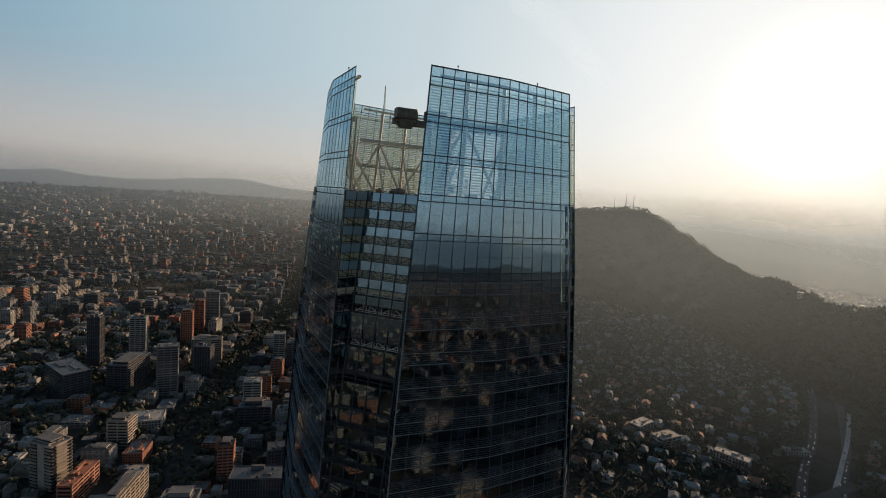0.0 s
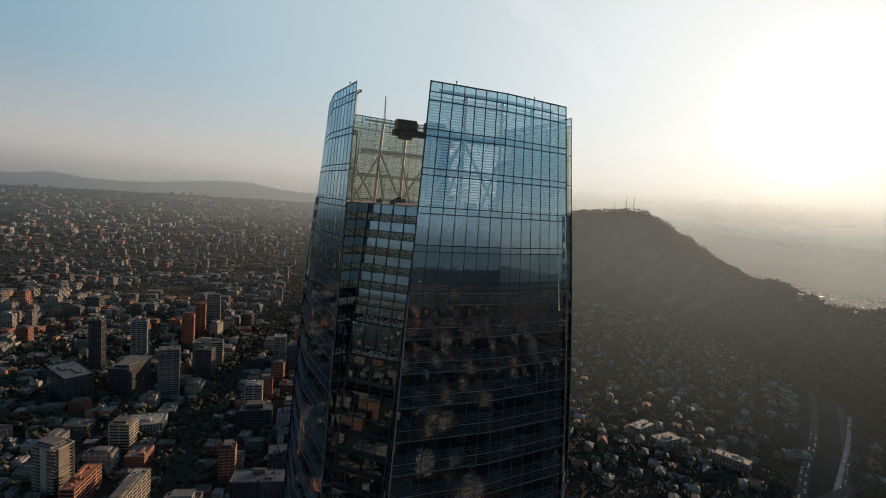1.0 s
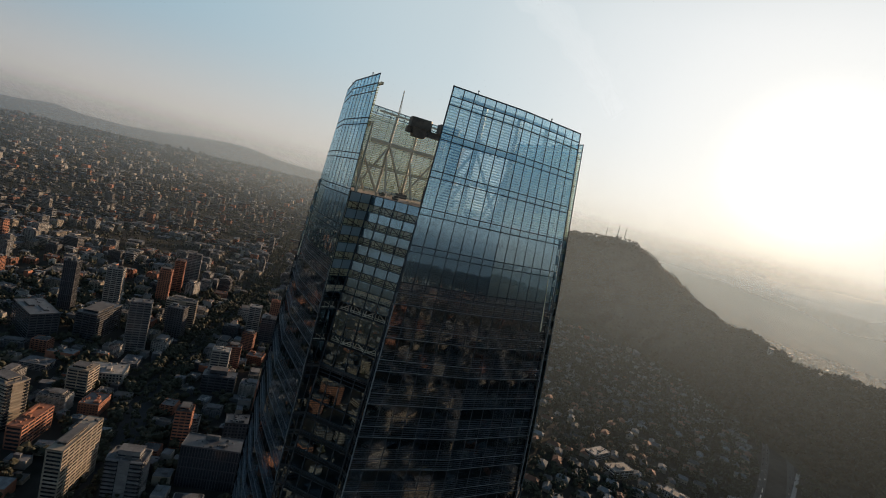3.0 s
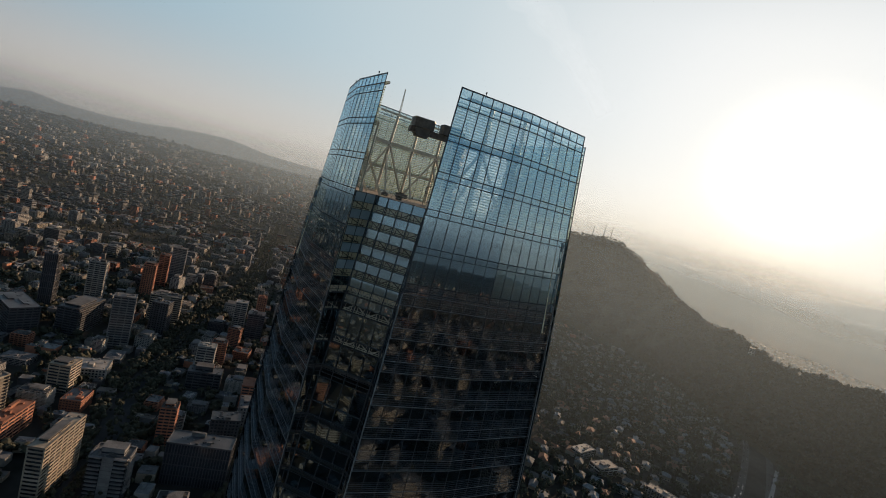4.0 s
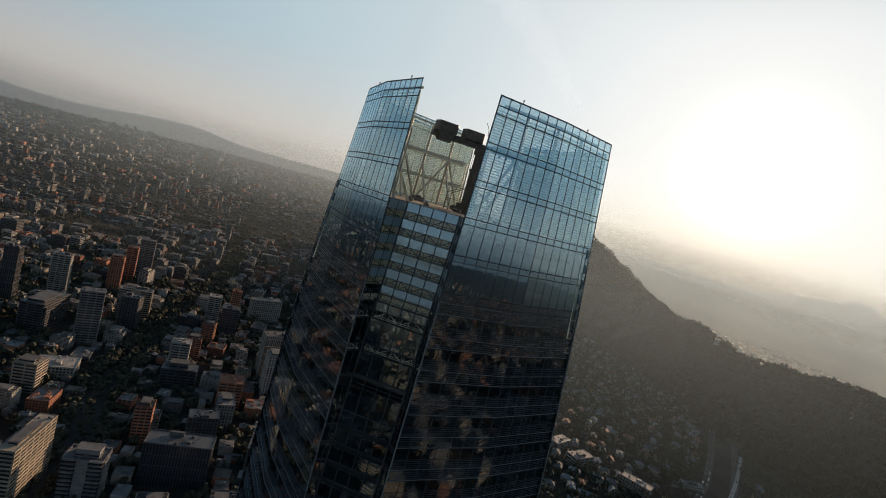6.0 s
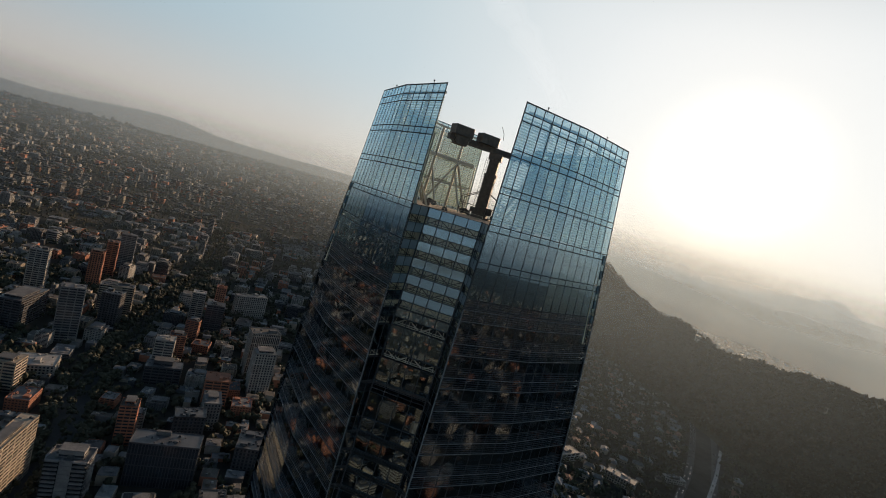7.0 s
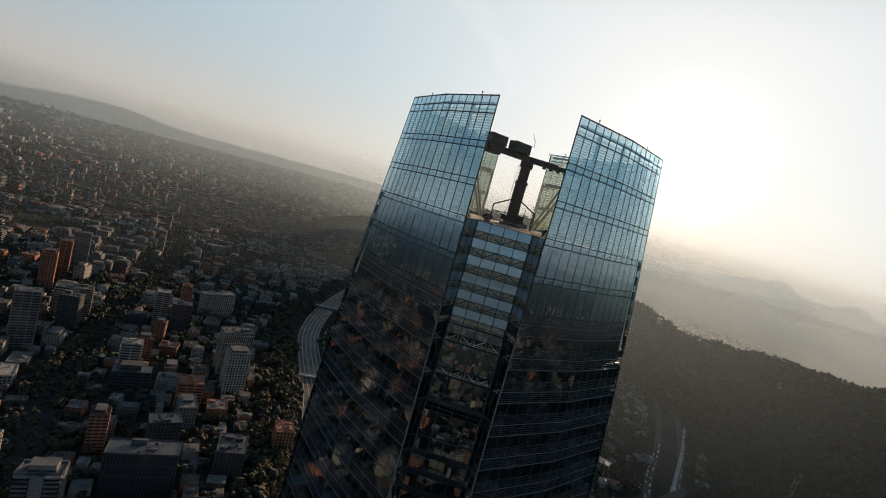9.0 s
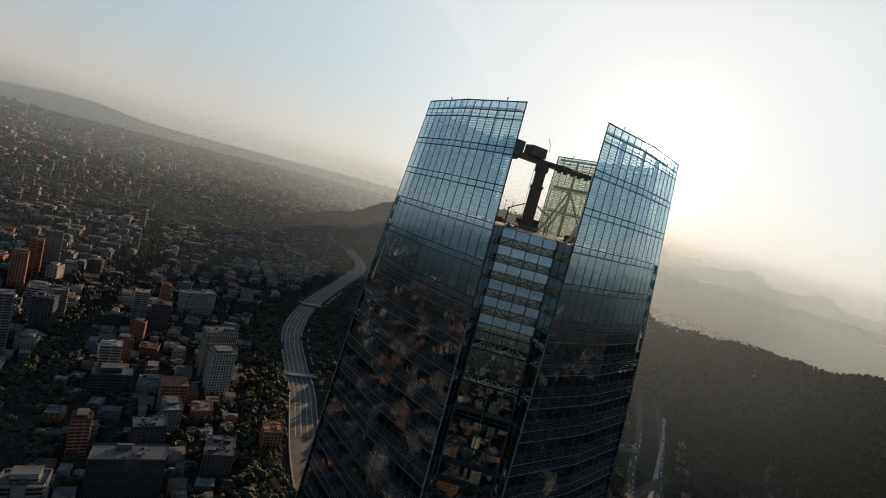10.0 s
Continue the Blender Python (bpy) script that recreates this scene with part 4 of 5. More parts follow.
for line in (beside(RIVER[18:44], 26), smooth([(-40, 700), (-28, 745), (-44, 790), (-62, 800), (-64, 760), (-48, 735)]), smooth([(-62, 905), (-40, 930), (-44, 960), (-62, 950), (-58, 925)])):
    structure("park_path", strip(line, 3.2, 0.3), CHANNEL, "pale winding path in the river park", "path")
for y, wide in ((655, 9), (1006, 12), (1415, 10)):
    p = min(RIVER, key=lambda q: abs(q.y - y))
    deck = Shape().box(p.x, p.y, 2.2, 46, wide, 0.9, radians(8))
    for e in (-1, 1):
        deck.box(p.x - e * math.sin(radians(8)) * wide / 2, p.y + e * math.cos(radians(8)) * wide / 2, 3.1, 46, 0.3, 1.0, radians(8))
        deck.box(p.x + e * 8, p.y + e, 0.2, 1.6, wide * 0.8, 2.2, radians(8))
    structure("bridge", deck, CHANNEL, "low concrete bridge over the river", "bridge")


for off in (-17, 17):
    structure("motorway", strip(beside(HIGHWAY, off), 10, 0.16), ASPHALT, "worn grey carriageway of a motorway at the foot of the hill", "road")
structure("canal", strip(smooth([(300, 420), (400, 544), (438, 592), (500, 672), (570, 770)]), 5, 0.2), CHANNEL, "pale concrete canal beside the motorway", "canal")
structure("road", strip(smooth([(330, 492), (369, 517), (431, 555), (477, 579), (560, 610)]), 12, 0.24), ASPHALT, "curved asphalt road over the canal", "road")
cars, paints = Shape(), []
lane = random.Random(3)
for off in (-20, -15, 15, 19):
    line = beside(HIGHWAY, off)
    for a, b in zip(line, line[1:]):
        for _ in range(2):
            if lane.random() < (0.8 if off < 0 else 0.35):
                p, t = a.lerp(b, lane.random()), math.atan2((b - a).y, (b - a).x)
                cars.box(p.x, p.y, 0.45, 4.4, 1.8, 0.75, t).box(p.x, p.y, 1.15, 2.3, 1.6, 0.6, t)
                paints += [lane.randrange(3)] * 6 + [3] * 6
me = cars.mesh("traffic", WALLS["white"], WALLS["dark"], PAINT, WINDOW)
me.polygons.foreach_set("material_index", paints)
tagged(new("traffic", me), "small cars queued on the motorway", "cars", kind="stuff")


def near_line(line, x, y, d):
    return any((p.x - x) ** 2 + (p.y - y) ** 2 < d * d for p in line)


# ---- buildings ----
def shell(w, d, levels, bay, pier):
    """One wall all round with openings and reveals; levels: height, how far it stands out, whether open above."""
    ring, bays = [], []
    for length, at in ((w, lambda t: (t, -1)), (d, lambda t: (1, t)), (w, lambda t: (-t, 1)), (d, lambda t: (-1, -t))):
        n = max(1, round(length / bay))
        p = pier / length
        marks = [-1.0]
        for i in range(n):
            a, b = -1 + 2 * i / n + p, -1 + 2 * (i + 1) / n - p
            marks += [a, b]
        for i, t in enumerate(marks):
            ring.append(at(t))
            bays.append(i % 2 == 1)
    s, n = Shape(), len(ring)
    for z, o, _ in levels:
        s.v += [(x * (w / 2 + o), y * (d / 2 + o), z) for x, y in ring]
    for j in range(len(levels) - 1):
        for i in range(n):
            q = (j * n + i, j * n + (i + 1) % n, (j + 1) * n + (i + 1) % n, (j + 1) * n + i)
            if levels[j][2] and bays[i]:
                k = len(s.v)
                for c in q:
                    x, y, z = s.v[c]
                    ax, ay = ring[i]
                    bx, by = ring[(i + 1) % n]
                    s.v.append((x - 0.4 * (ax if ax == bx else 0), y - 0.4 * (ay if ay == by else 0), z))
                s.f += [(q[e], q[(e + 1) % 4], k + (e + 1) % 4, k + e) for e in range(4)]
            else:
                s.f.append(q)
    return s


def storeys(h, floors, style):
    """The levels of a shell for one style."""
    fh, rows = h / floors, [(0.0, 0.0, False)]
    if style == "piers":
        for f in range(0, floors, 3):
            rows += [(f * fh + 0.6, 0.0, True), (min(h - 0.7, (f + 3) * fh - 0.4), 0.0, False)]
        rows.append((h + 0.3, 0.0, False))
        return rows
    low, high = {"bands": (0.95, 0.5), "balcony": (0.85, 0.15)}.get(style, (0.9, 0.6))
    for f in range(floors):
        out = 0.9 if style == "balcony" else 0.0
        a, b = f * fh, (f + 1) * fh
        if out and f:
            rows += [(a - 0.15, 0.0, False), (a - 0.15, out, False), (a + low, out, False), (a + low, 0.0, True)]
        else:
            rows.append((a + low, 0.0, True))
        rows.append((b - (high if not out else 0.15), 0.0, False))
    rows.append((h + 0.3, 0.0, False))
    return rows


def building(name, w, d, h, wall, style, label, detail=True, split=False):
    """A block: dark glazed body, bands or piers before it, a parapet roof with plant boxes."""
    top = thing(name, label, "building")
    floors = max(2, round(h / 3.1))
    fh = h / floors
    part("window_band", Shape().box(0, 0, 0, w - (0.7 if split else 0.6), d - (0.7 if split else 0.6), h - 0.3), WINDOW, top, "dark ribbon windows")
    s = Shape()
    if style == "bands":
        for f in range(floors + 1):
            s.box(0, 0, max(0, f * fh - 0.6), w, d, 1.3 if f else 0.8)
        for i in range(int(w / 7) + 1):
            x = -w / 2 + 0.5 + i * (w - 1) / int(w / 7)
            for y in (-d / 2 + 0.3, d / 2 - 0.3):
                s.box(x, y, 0, 0.9, 0.58, h)
        for i in range(1, int(d / 7)):
            y = -d / 2 + i * d / int(d / 7)
            for x in (-w / 2 + 0.3, w / 2 - 0.3):
                s.box(x, y, 0, 0.58, 0.9, h)
    elif style == "piers":
        for i in range(int(w / 2.2) + 1):
            x = -w / 2 + 0.4 + i * (w - 0.8) / int(w / 2.2)
            for y in (-d / 2 + 0.3, d / 2 - 0.3):
                s.box(x, y, 0, 0.6, 0.58, h)
        for i in range(1, int(d / 2.2)):
            y = -d / 2 + i * d / int(d / 2.2)
            for x in (-w / 2 + 0.3, w / 2 - 0.3):
                s.box(x, y, 0, 0.58, 0.6, h)
        for f in range(0, floors + 1, 3):
            s.box(0, 0, max(0, f * fh - 0.4), w - 0.25, d - 0.25, 0.8)
    elif style == "balcony":
        s.box(0, 0, 0, w - 0.4, d * 0.5, h)
        s.box(0, 0, 0, w * 0.3, d - 0.4, h)
        for f in range(1, floors + 1):
            s.box(0, 0, f * fh - 0.25, w, d, 0.25)
            for sx in (-1, 1):
                s.box(sx * w * 0.32, -d / 2, f * fh - 0.25, w * 0.3, 1.8, 1.1)
                s.box(sx * w * 0.32, d / 2, f * fh - 0.25, w * 0.3, 1.8, 1.1)
                s.box(sx * w / 2, 0, f * fh - 0.25, 1.6, d * 0.6, 1.1)
    else:
        for f in range(floors + 1):
            s.box(0, 0, max(0, f * fh - 0.5), w, d, 1.0 if f else 0.6)
        for i in range(int(w / 3.2) + 1):
            x = -w / 2 + 0.8 + i * (w - 1.6) / int(w / 3.2)
            for y in (-d / 2 + 0.3, d / 2 - 0.3):
                s.box(x, y, 0, 1.4, 0.57, h)
        for i in range(1, int(d / 3.2)):
            y = -d / 2 + i * d / int(d / 3.2)
            for x in (-w / 2 + 0.3, w / 2 - 0.3):
                s.box(x, y, 0, 0.57, 1.4, h)
    if split:
        for k in range(0, len(s.v), 8):
            tall = s.v[k + 4][2] - s.v[k][2] > 5
            part("pier" if tall else "floor_band", Shape().hexa(s.v[k:k + 8]), wall, top)
    else:
        part("wall", shell(w, d, storeys(h, floors, style), {"bands": 7.0, "balcony": 4.6, "piers": 2.2}.get(style, 3.2), {"bands": 0.9, "balcony": 1.5, "piers": 0.6}.get(style, 1.3)), wall, top)
    r = Shape().box(0, 0, h - 0.05, w - 0.5, d - 0.5, 0.3)
    part("roof", r, ROOFS[rng.randrange(2)], top, "flat grey roof")
    para = Shape()
    for sx in (-1, 1):
        para.box(sx * (w / 2 - 0.15), 0, h, 0.3, d, 1.0)
        para.box(0, sx * (d / 2 - 0.15), h, w - 0.6, 0.3, 1.0)
    part("parapet", para, wall, top)
    if h > 16 and rng.random() < (0.3 if split else 0.65):
        pw, pd, ph = w * rng.uniform(0.45, 0.75), d * rng.uniform(0.45, 0.75), rng.choice((2.9, 3.1, 5.8))
        px, py = rng.uniform(-0.1, 0.1) * w, rng.uniform(-0.1, 0.1) * d
        part("penthouse", Shape().box(px, py, h + 0.2, pw, pd, ph), wall, top, "set-back top storey")
        part("penthouse_roof", Shape().box(px, py, h + 0.2 + ph, pw + 0.8, pd + 0.8, 0.3), ROOFS[0], top)
        part("penthouse_window", Shape().box(px, py, h + 1.2, pw + 0.1, pd + 0.1, 1.3), WINDOW, top)
    if detail:
        b = Shape()
        for _ in range(rng.randint(9, 17)):
            q = rng.uniform(0.6, 2.4)
            b.box(rng.uniform(-0.42, 0.42) * w, rng.uniform(-0.42, 0.42) * d, h + 0.2, q, q * rng.uniform(0.5, 1.2), rng.uniform(0.6, 2.2))
        for _ in range(rng.randint(1, 3)):
            bw, bd = rng.uniform(2, w * 0.3), rng.uniform(2, d * 0.35)
            b.box(rng.uniform(-0.3, 0.3) * w, rng.uniform(-0.3, 0.3) * d, h + 0.2, bw, bd, rng.uniform(1.2, 3.6))
        mat = ROOFS[0] if rng.random() < 0.5 else wall
        if split:
            for k in range(0, len(b.v), 8):
                part("roof_plant", Shape().hexa(b.v[k:k + 8]), mat, top, "rooftop plant box")
        else:
            part("roof_plant", b, mat, top, "rooftop plant boxes")["kind"] = "stuff"
    return top


taken = []


def free(x, y, r):
    return all((x - a) ** 2 + (y - b) ** 2 > (r + c) ** 2 for a, b, c in taken)


def place(x, y, w, d, h, deg, colour, style, label):
    b = building("apartment_building" if style in ("balcony", "bands") else "office_building", w, d, h, WALLS[colour], style, label, split=True)
    b.matrix_world = pose(x, y, 0, rz=deg)
    taken.append((x, y, max(w, d) * 0.55))
    return b


place(-253, 337, 11.5, 50, 45, 11.5, "beige", "bands", "long cream slab of flats with a pale roof")
place(-214, 344, 26, 18, 35, 14, "grey", "balcony", "grey block of flats with deep balconies")
place(-168, 386, 50, 20, 36, 14, "dark", "piers", "dark office slab with vertical fins and a pale roof")
place(-113, 430, 24, 30, 25, 10, "dark", "grid", "dark flat block with a white roof edge")
place(-168, 610, 34, 22, 60, 30, "white", "piers", "tall office block with white vertical frames")
place(-154, 573, 24, 20, 50, 28, "white", "grid", "white gridded office block beside a taller one")
place(-182, 518, 24, 22, 32, 20, "brick", "bands", "red-framed office block with stepped floors")
place(-171, 481, 16, 26, 28, 24, "grey", "grid", "grey office block with roof plant")
place(-176, 445, 26, 18, 28, 24, "dark", "grid", "dark office block with a cluttered roof")
place(-248, 540, 36, 18, 20, 20, "dark", "bands", "dark stepped office block with a skylight")
place(-262, 562, 20, 16, 40, 20, "white", "bands", "white terraced block of flats")
place(-384, 582, 24, 16, 65, 30, "grey", "bands", "tall grey slab with bright floor edges")
place(-395, 690, 40, 16, 42, 25, "beige", "balcony", "beige flats with balconies")
place(-376, 650, 22, 18, 45, 12, "dark", "grid", "dark grey apartment tower")
place(-527, 636, 16, 16, 75, 20, "dark", "piers", "dark tower with upright fins")
place(-358, 385, 25, 18, 42, -10, "beige", "balcony", "cream corner block with stacked balconies")
place(-496, 838, 16, 20, 60, 25, "brick", "bands", "tall brick apartment tower")
place(-480, 775, 18, 18, 55, 25, "brick", "grid", "red brick apartment tower block")
place(-510, 905, 24, 16, 62, 25, "grey", "bands", "grey tower with a bright top floor")
place(-516, 708, 22, 18, 58, 25, "white", "bands", "white tower block of flats")
place(-354, 500, 36, 28, 12, 25, "white", "grid", "low hall with a large pale roof")
place(-352, 462, 20, 20, 28, 12, "beige", "bands", "beige block with roof chimneys")
place(-326, 378, 12, 40, 20, 12, "brick", "bands", "low long brick row")
place(-306, 742, 18, 16, 45, 20, "white", "bands", "white tower with banded floors")
place(-280, 752, 14, 14, 58, 20, "brick", "grid", "slim red brick tower block")
place(-270, 716, 24, 20, 42, 20, "dark", "bands", "dark block with terraced floors")
place(-254, 822, 50, 14, 35, 35, "white", "grid", "long white gridded office block")
place(-500, 560, 30, 60, 32, 60, "dark", "bands", "broad curved dark office building")
place(-450, 600, 26, 56, 34, 10, "dark", "bands", "long dark office wing")
place(-77, 480, 18, 22, 22, 15, "brick", "grid", "brown block beside the river park")

# ---- repeated city blocks ----
KINDS = [(20, 16, 32, "white", "bands"), (22, 18, 28, "beige", "balcony"), (26, 16, 22, "grey", "grid"), (18, 18, 38, "brick", "bands"), (30, 20, 18, "white", "grid"),
         (24, 20, 32, "dark", "piers"), (34, 14, 24, "beige", "bands"), (16, 16, 44, "grey", "bands"), (28, 22, 14, "brick", "grid"), (24, 14, 36, "white", "balcony"),
         (20, 14, 20, "brick", "balcony"), (36, 24, 12, "grey", "bands"), (18, 14, 16, "white", "bands"), (22, 20, 34, "dark", "grid")]
COLOUR = {"white": "white rendered", "beige": "beige rendered", "grey": "grey concrete", "brick": "red brick", "dark": "dark clad"}
STYLE = {"bands": "with banded floors", "balcony": "with stacked balconies", "grid": "with gridded windows", "piers": "with upright fins"}
protos, shells = [], []
for w, d, h, colour, style in KINDS:
    b = building("city_block", w, d, h, WALLS[colour], style, "%s city block %s and a flat roof" % (COLOUR[colour], STYLE[style]))
    b["group"] = "city blocks round the tower"
    protos.append([b, w, d, False])
    far = thing("distant_block", "%s block of flats far off in the city" % COLOUR[colour], "building", "distant blocks")
    part("window_band", Shape().box(0, 0, 0, w, d, h), WINDOW, far)
    part("wall", shell(w + 0.5, d + 0.5, storeys(h, max(2, round(h / 3.4)), "bands"), 40.0, 1.6), WALLS[colour], far)
    part("roof", Shape().box(0, 0, h, w - 0.8, d - 0.8, 0.5).box(w * 0.1, 0, h + 0.4, w * 0.3, d * 0.4, 2.6), ROOFS[0], far)
    shells.append([far, w, d, h, False])


def street(x, y):
    """Whether a place lies on the grid of side streets."""
    c, s = math.cos(radians(15)), math.sin(radians(15))
    a, b = (c * x + s * y) % 88, (-s * x + c * y) % 118
    return a < 11 or b < 10


def west(x, y):
    """The built-up side of the river."""
    i = min(range(len(RIVER)), key=lambda k: abs(RIVER[k].y - y))
    return x < RIVER[i].x - (75 if y < 1000 else 50)


def clear(x, y, r):
    return not street(x, y) and not near_line(AVENUE, x, y, 14 + r) and not near_line(RIVER, x, y, 26 + r) and not near_line(HIGHWAY, x, y, 16 + r)


near_count = 0
tries = 0
while near_count < 300 and tries < 20000:
    tries += 1
    ang, dist = radians(rng.uniform(-66, 2)), math.sqrt(rng.uniform(300 ** 2, 1250 ** 2))
    x, y = dist * math.sin(ang), dist * math.cos(ang)
    k = rng.choices(range(len(KINDS)), weights=[2, 4, 5, 2, 5, 2, 4, 1, 7, 3, 6, 6, 8, 1])[0]
    b, w, d, used = protos[k]
    r = max(w, d) * 0.56
    if not west(x, y) or not clear(x, y, r * 0.6) or not free(x, y, r):
        continue
    m = pose(x, y, 0, rz=15 + 90 * rng.randrange(4) + rng.uniform(-7, 7)) @ Matrix.Diagonal((rng.uniform(0.75, 1.05), rng.uniform(0.8, 1.05), rng.uniform(0.5, 1.0), 1))
    if used:
        copy_thing(b, m)
    else:
        b.matrix_world = m
        protos[k][3] = True
    taken.append((x, y, r))
    near_count += 1

cells = {}


def far_free(x, y, r):
    c = (int(x // 60), int(y // 60))
    for i in (-1, 0, 1):
        for j in (-1, 0, 1):
            for a, b, q in cells.get((c[0] + i, c[1] + j), ()):
                if (x - a) ** 2 + (y - b) ** 2 < (r + q) ** 2:
                    return False
    cells.setdefault(c, []).append((x, y, r))
    return True


def built_up(x, y):
    """Above zero in the dense quarters, below in the leafy ones."""
    return noise.noise(Vector((x / 210, y / 210, 12))) + 0.5 * noise.noise(Vector((x / 75, y / 75, 14)))


def in_hill(x, y):
    return hill_height(x, y) > 0


CITY_WALLS = [WALLS[k] for k in ("white", "beige", "grey", "brick", "dark")]
found = []
for _ in range(9000):
    ang, dist = radians(rng.uniform(-64, 8)), math.sqrt(rng.uniform(1150 ** 2, 2700 ** 2))
    x, y = dist * math.sin(ang), dist * math.cos(ang)
    k = rng.choices(range(len(KINDS)), weights=[3, 4, 5, 2, 5, 1, 4, 1, 6, 3, 5, 6, 8, 1])[0]
    if built_up(x, y) < -0.22:
        continue
    if west(x, y) and not street(x, y) and not near_line(AVENUE, x, y, 25) and far_free(x, y, max(KINDS[k][:2]) * 0.55):
        found.append((dist, x, y, k))
found.sort()
for _, x, y, k in found[:300]:
    far, w, d, h, used = shells[k]
    m = pose(x, y, 0, rz=15 + 90 * rng.randrange(2) + rng.uniform(-9, 9)) @ Matrix.Diagonal((rng.uniform(0.7, 1.2), rng.uniform(0.8, 1.2), rng.uniform(0.4, 0.9) * (1 + max(0, built_up(x, y))), 1))
    if used:
        copy_thing(far, m)
    else:
        far.matrix_world, shells[k][4] = m, True
BLOCK_MATS = [WINDOW] + [WALLS[k] for k in ("white", "beige", "grey", "brick", "dark")] + [ROOFS[0]]
mid, idx = Shape(), []
for _, x, y, k in found[300:1800]:
    w, d, h, colour, _ = KINDS[k]
    t, h = radians(15 + 90 * rng.randrange(2) + rng.uniform(-9, 9)), h * (0.3 + 0.75 * rng.random() ** 1.6) * (1 + 0.9 * max(0, built_up(x, y)))
    w, d = w * rng.uniform(0.55, 1.0), d * rng.uniform(0.6, 1.0)
    mid.box(x, y, 0, w, d, h, t)
    idx += [0] * 6
    for f in range(1, max(2, int(h / 3.4))):
        mid.box(x, y, f * 3.4, w + 0.4, d + 0.4, 1.6, t)
        idx += [1 + list(WALLS).index(colour)] * 6
    mid.box(x, y, h, w - 0.8, d - 0.8, 0.5, t).box(x, y, h + 0.4, w * 0.3, d * 0.4, 2.6, t)
    idx += [6] * 12
me = mid.mesh("city_beyond", *BLOCK_MATS)
me.polygons.foreach_set("material_index", idx)
tagged(new("city_beyond", me), "flats and offices of the farther city", "buildings", kind="stuff")

# low infill between the blocks
low_rows, idx = Shape(), []
for _ in range(16000):
    ang, dist = radians(rng.uniform(-66, 4)), math.sqrt(rng.uniform(300 ** 2, 1900 ** 2))
    x, y = dist * math.sin(ang), dist * math.cos(ang)
    w, d, h = rng.uniform(6, 16), rng.uniform(6, 14), rng.uniform(3, 11)
    if dist > 850 and (built_up(x, y) < -0.05 or rng.random() < 0.35):
        continue
    if not west(x, y) or not clear(x, y, 4) or not free(x, y, 6) or not far_free(x, y, max(w, d) * 0.5):
        continue
    t = radians(15 + rng.uniform(-6, 6))
    low_rows.box(x, y, 0, w, d, h, t)
    k = rng.randrange(5)
    idx += [k] * 6
    low_rows.box(x, y, h, w - 0.6, d - 0.6, 0.25, t)
    q = rng.choice((5, 5, 6, 7))
    idx += [q] * 6
    for _ in range(rng.randint(0, 3)):
        low_rows.box(x + rng.uniform(-0.35, 0.35) * w, y + rng.uniform(-0.35, 0.35) * d, h + 0.2, rng.uniform(0.8, 2.6), rng.uniform(0.8, 2.2), rng.uniform(0.5, 1.8), t)
        idx += [rng.choice((0, 1, 5, 7))] * 6
    if rng.random() < 0.6:
        low_rows.box(x + rng.uniform(-2, 2), y + rng.uniform(-2, 2), h + 0.2, w * 0.3, d * 0.35, rng.uniform(0.8, 2.8), t)
        idx += [q] * 6
me = low_rows.mesh("low_buildings", *CITY_WALLS, ROOFS[0], ROOFS[1], ZINC)
me.polygons.foreach_set("material_index", idx)
tagged(new("low_buildings", me), "low flat-roofed buildings filling the city blocks", "buildings", kind="stuff")

# the farthest and unseen parts of the city
def sprawl(name, count, r0, r1, a0, a1, tall, mats, label, keep=lambda x, y: True, fine=1.2, even=2.0):
    s, idx = Shape(), []
    for _ in range(count):
        ang, dist = radians(rng.uniform(a0, a1)), rng.uniform(r0 ** even, r1 ** even) ** (1 / even)
        x, y = dist * math.sin(ang), dist * math.cos(ang)
        if not keep(x, y):
            continue
        h = tall * (0.25 + rng.random() ** 4 * 2.2) * (1 + 1.6 * max(0, noise.noise(Vector((x / 350, y / 350, 6)))))
        k = len(s.f)
        s.box(x, y, ground_z(x, y) - 1, rng.uniform(6, 17) * fine, rng.uniform(6, 15) * fine, h, radians(15 + rng.uniform(-12, 12)))
        mat = rng.randrange(len(mats))
        idx += [mat] * (len(s.f) - k)
    me = s.mesh(name, *mats)
    me.polygons.foreach_set("material_index", idx)
    return tagged(new(name, me), label, "buildings", kind="stuff")


REAR_MATS = [WALLS["grey"], WALLS["brick"], WALLS["dark"], ROOFS[0], ROOFS[1], WALLS["dark"], WALLS["grey"], WALLS["beige"]]
CITY_MATS = [WALLS[k] for k in ("white", "beige", "grey", "grey", "grey", "white", "grey", "beige", "dark", "brick")]
sprawl("far_city", 10000, 2300, 4690, -66, 14, 9, CITY_MATS + [LEAF, LEAF, WALLS["dark"]], "pale blocks of the far city under haze", lambda x, y: not in_hill(x, y) and built_up(x, y) > -0.2, 1.75, 1.7)
sprawl("valley_city", 5000, 1300, 4690, 12, 70, 6, CITY_MATS + [LEAF, LEAF], "low city in the bright valley behind the hill", lambda x, y: not in_hill(x, y), 1.0, 1.8)
sprawl("near_city_rest", 13000, 260, 2700, -290, -66, 8, REAR_MATS, "city blocks on all other sides of the tower", lambda x, y: not near_line(RIVER, x, y, 40), 0.7)


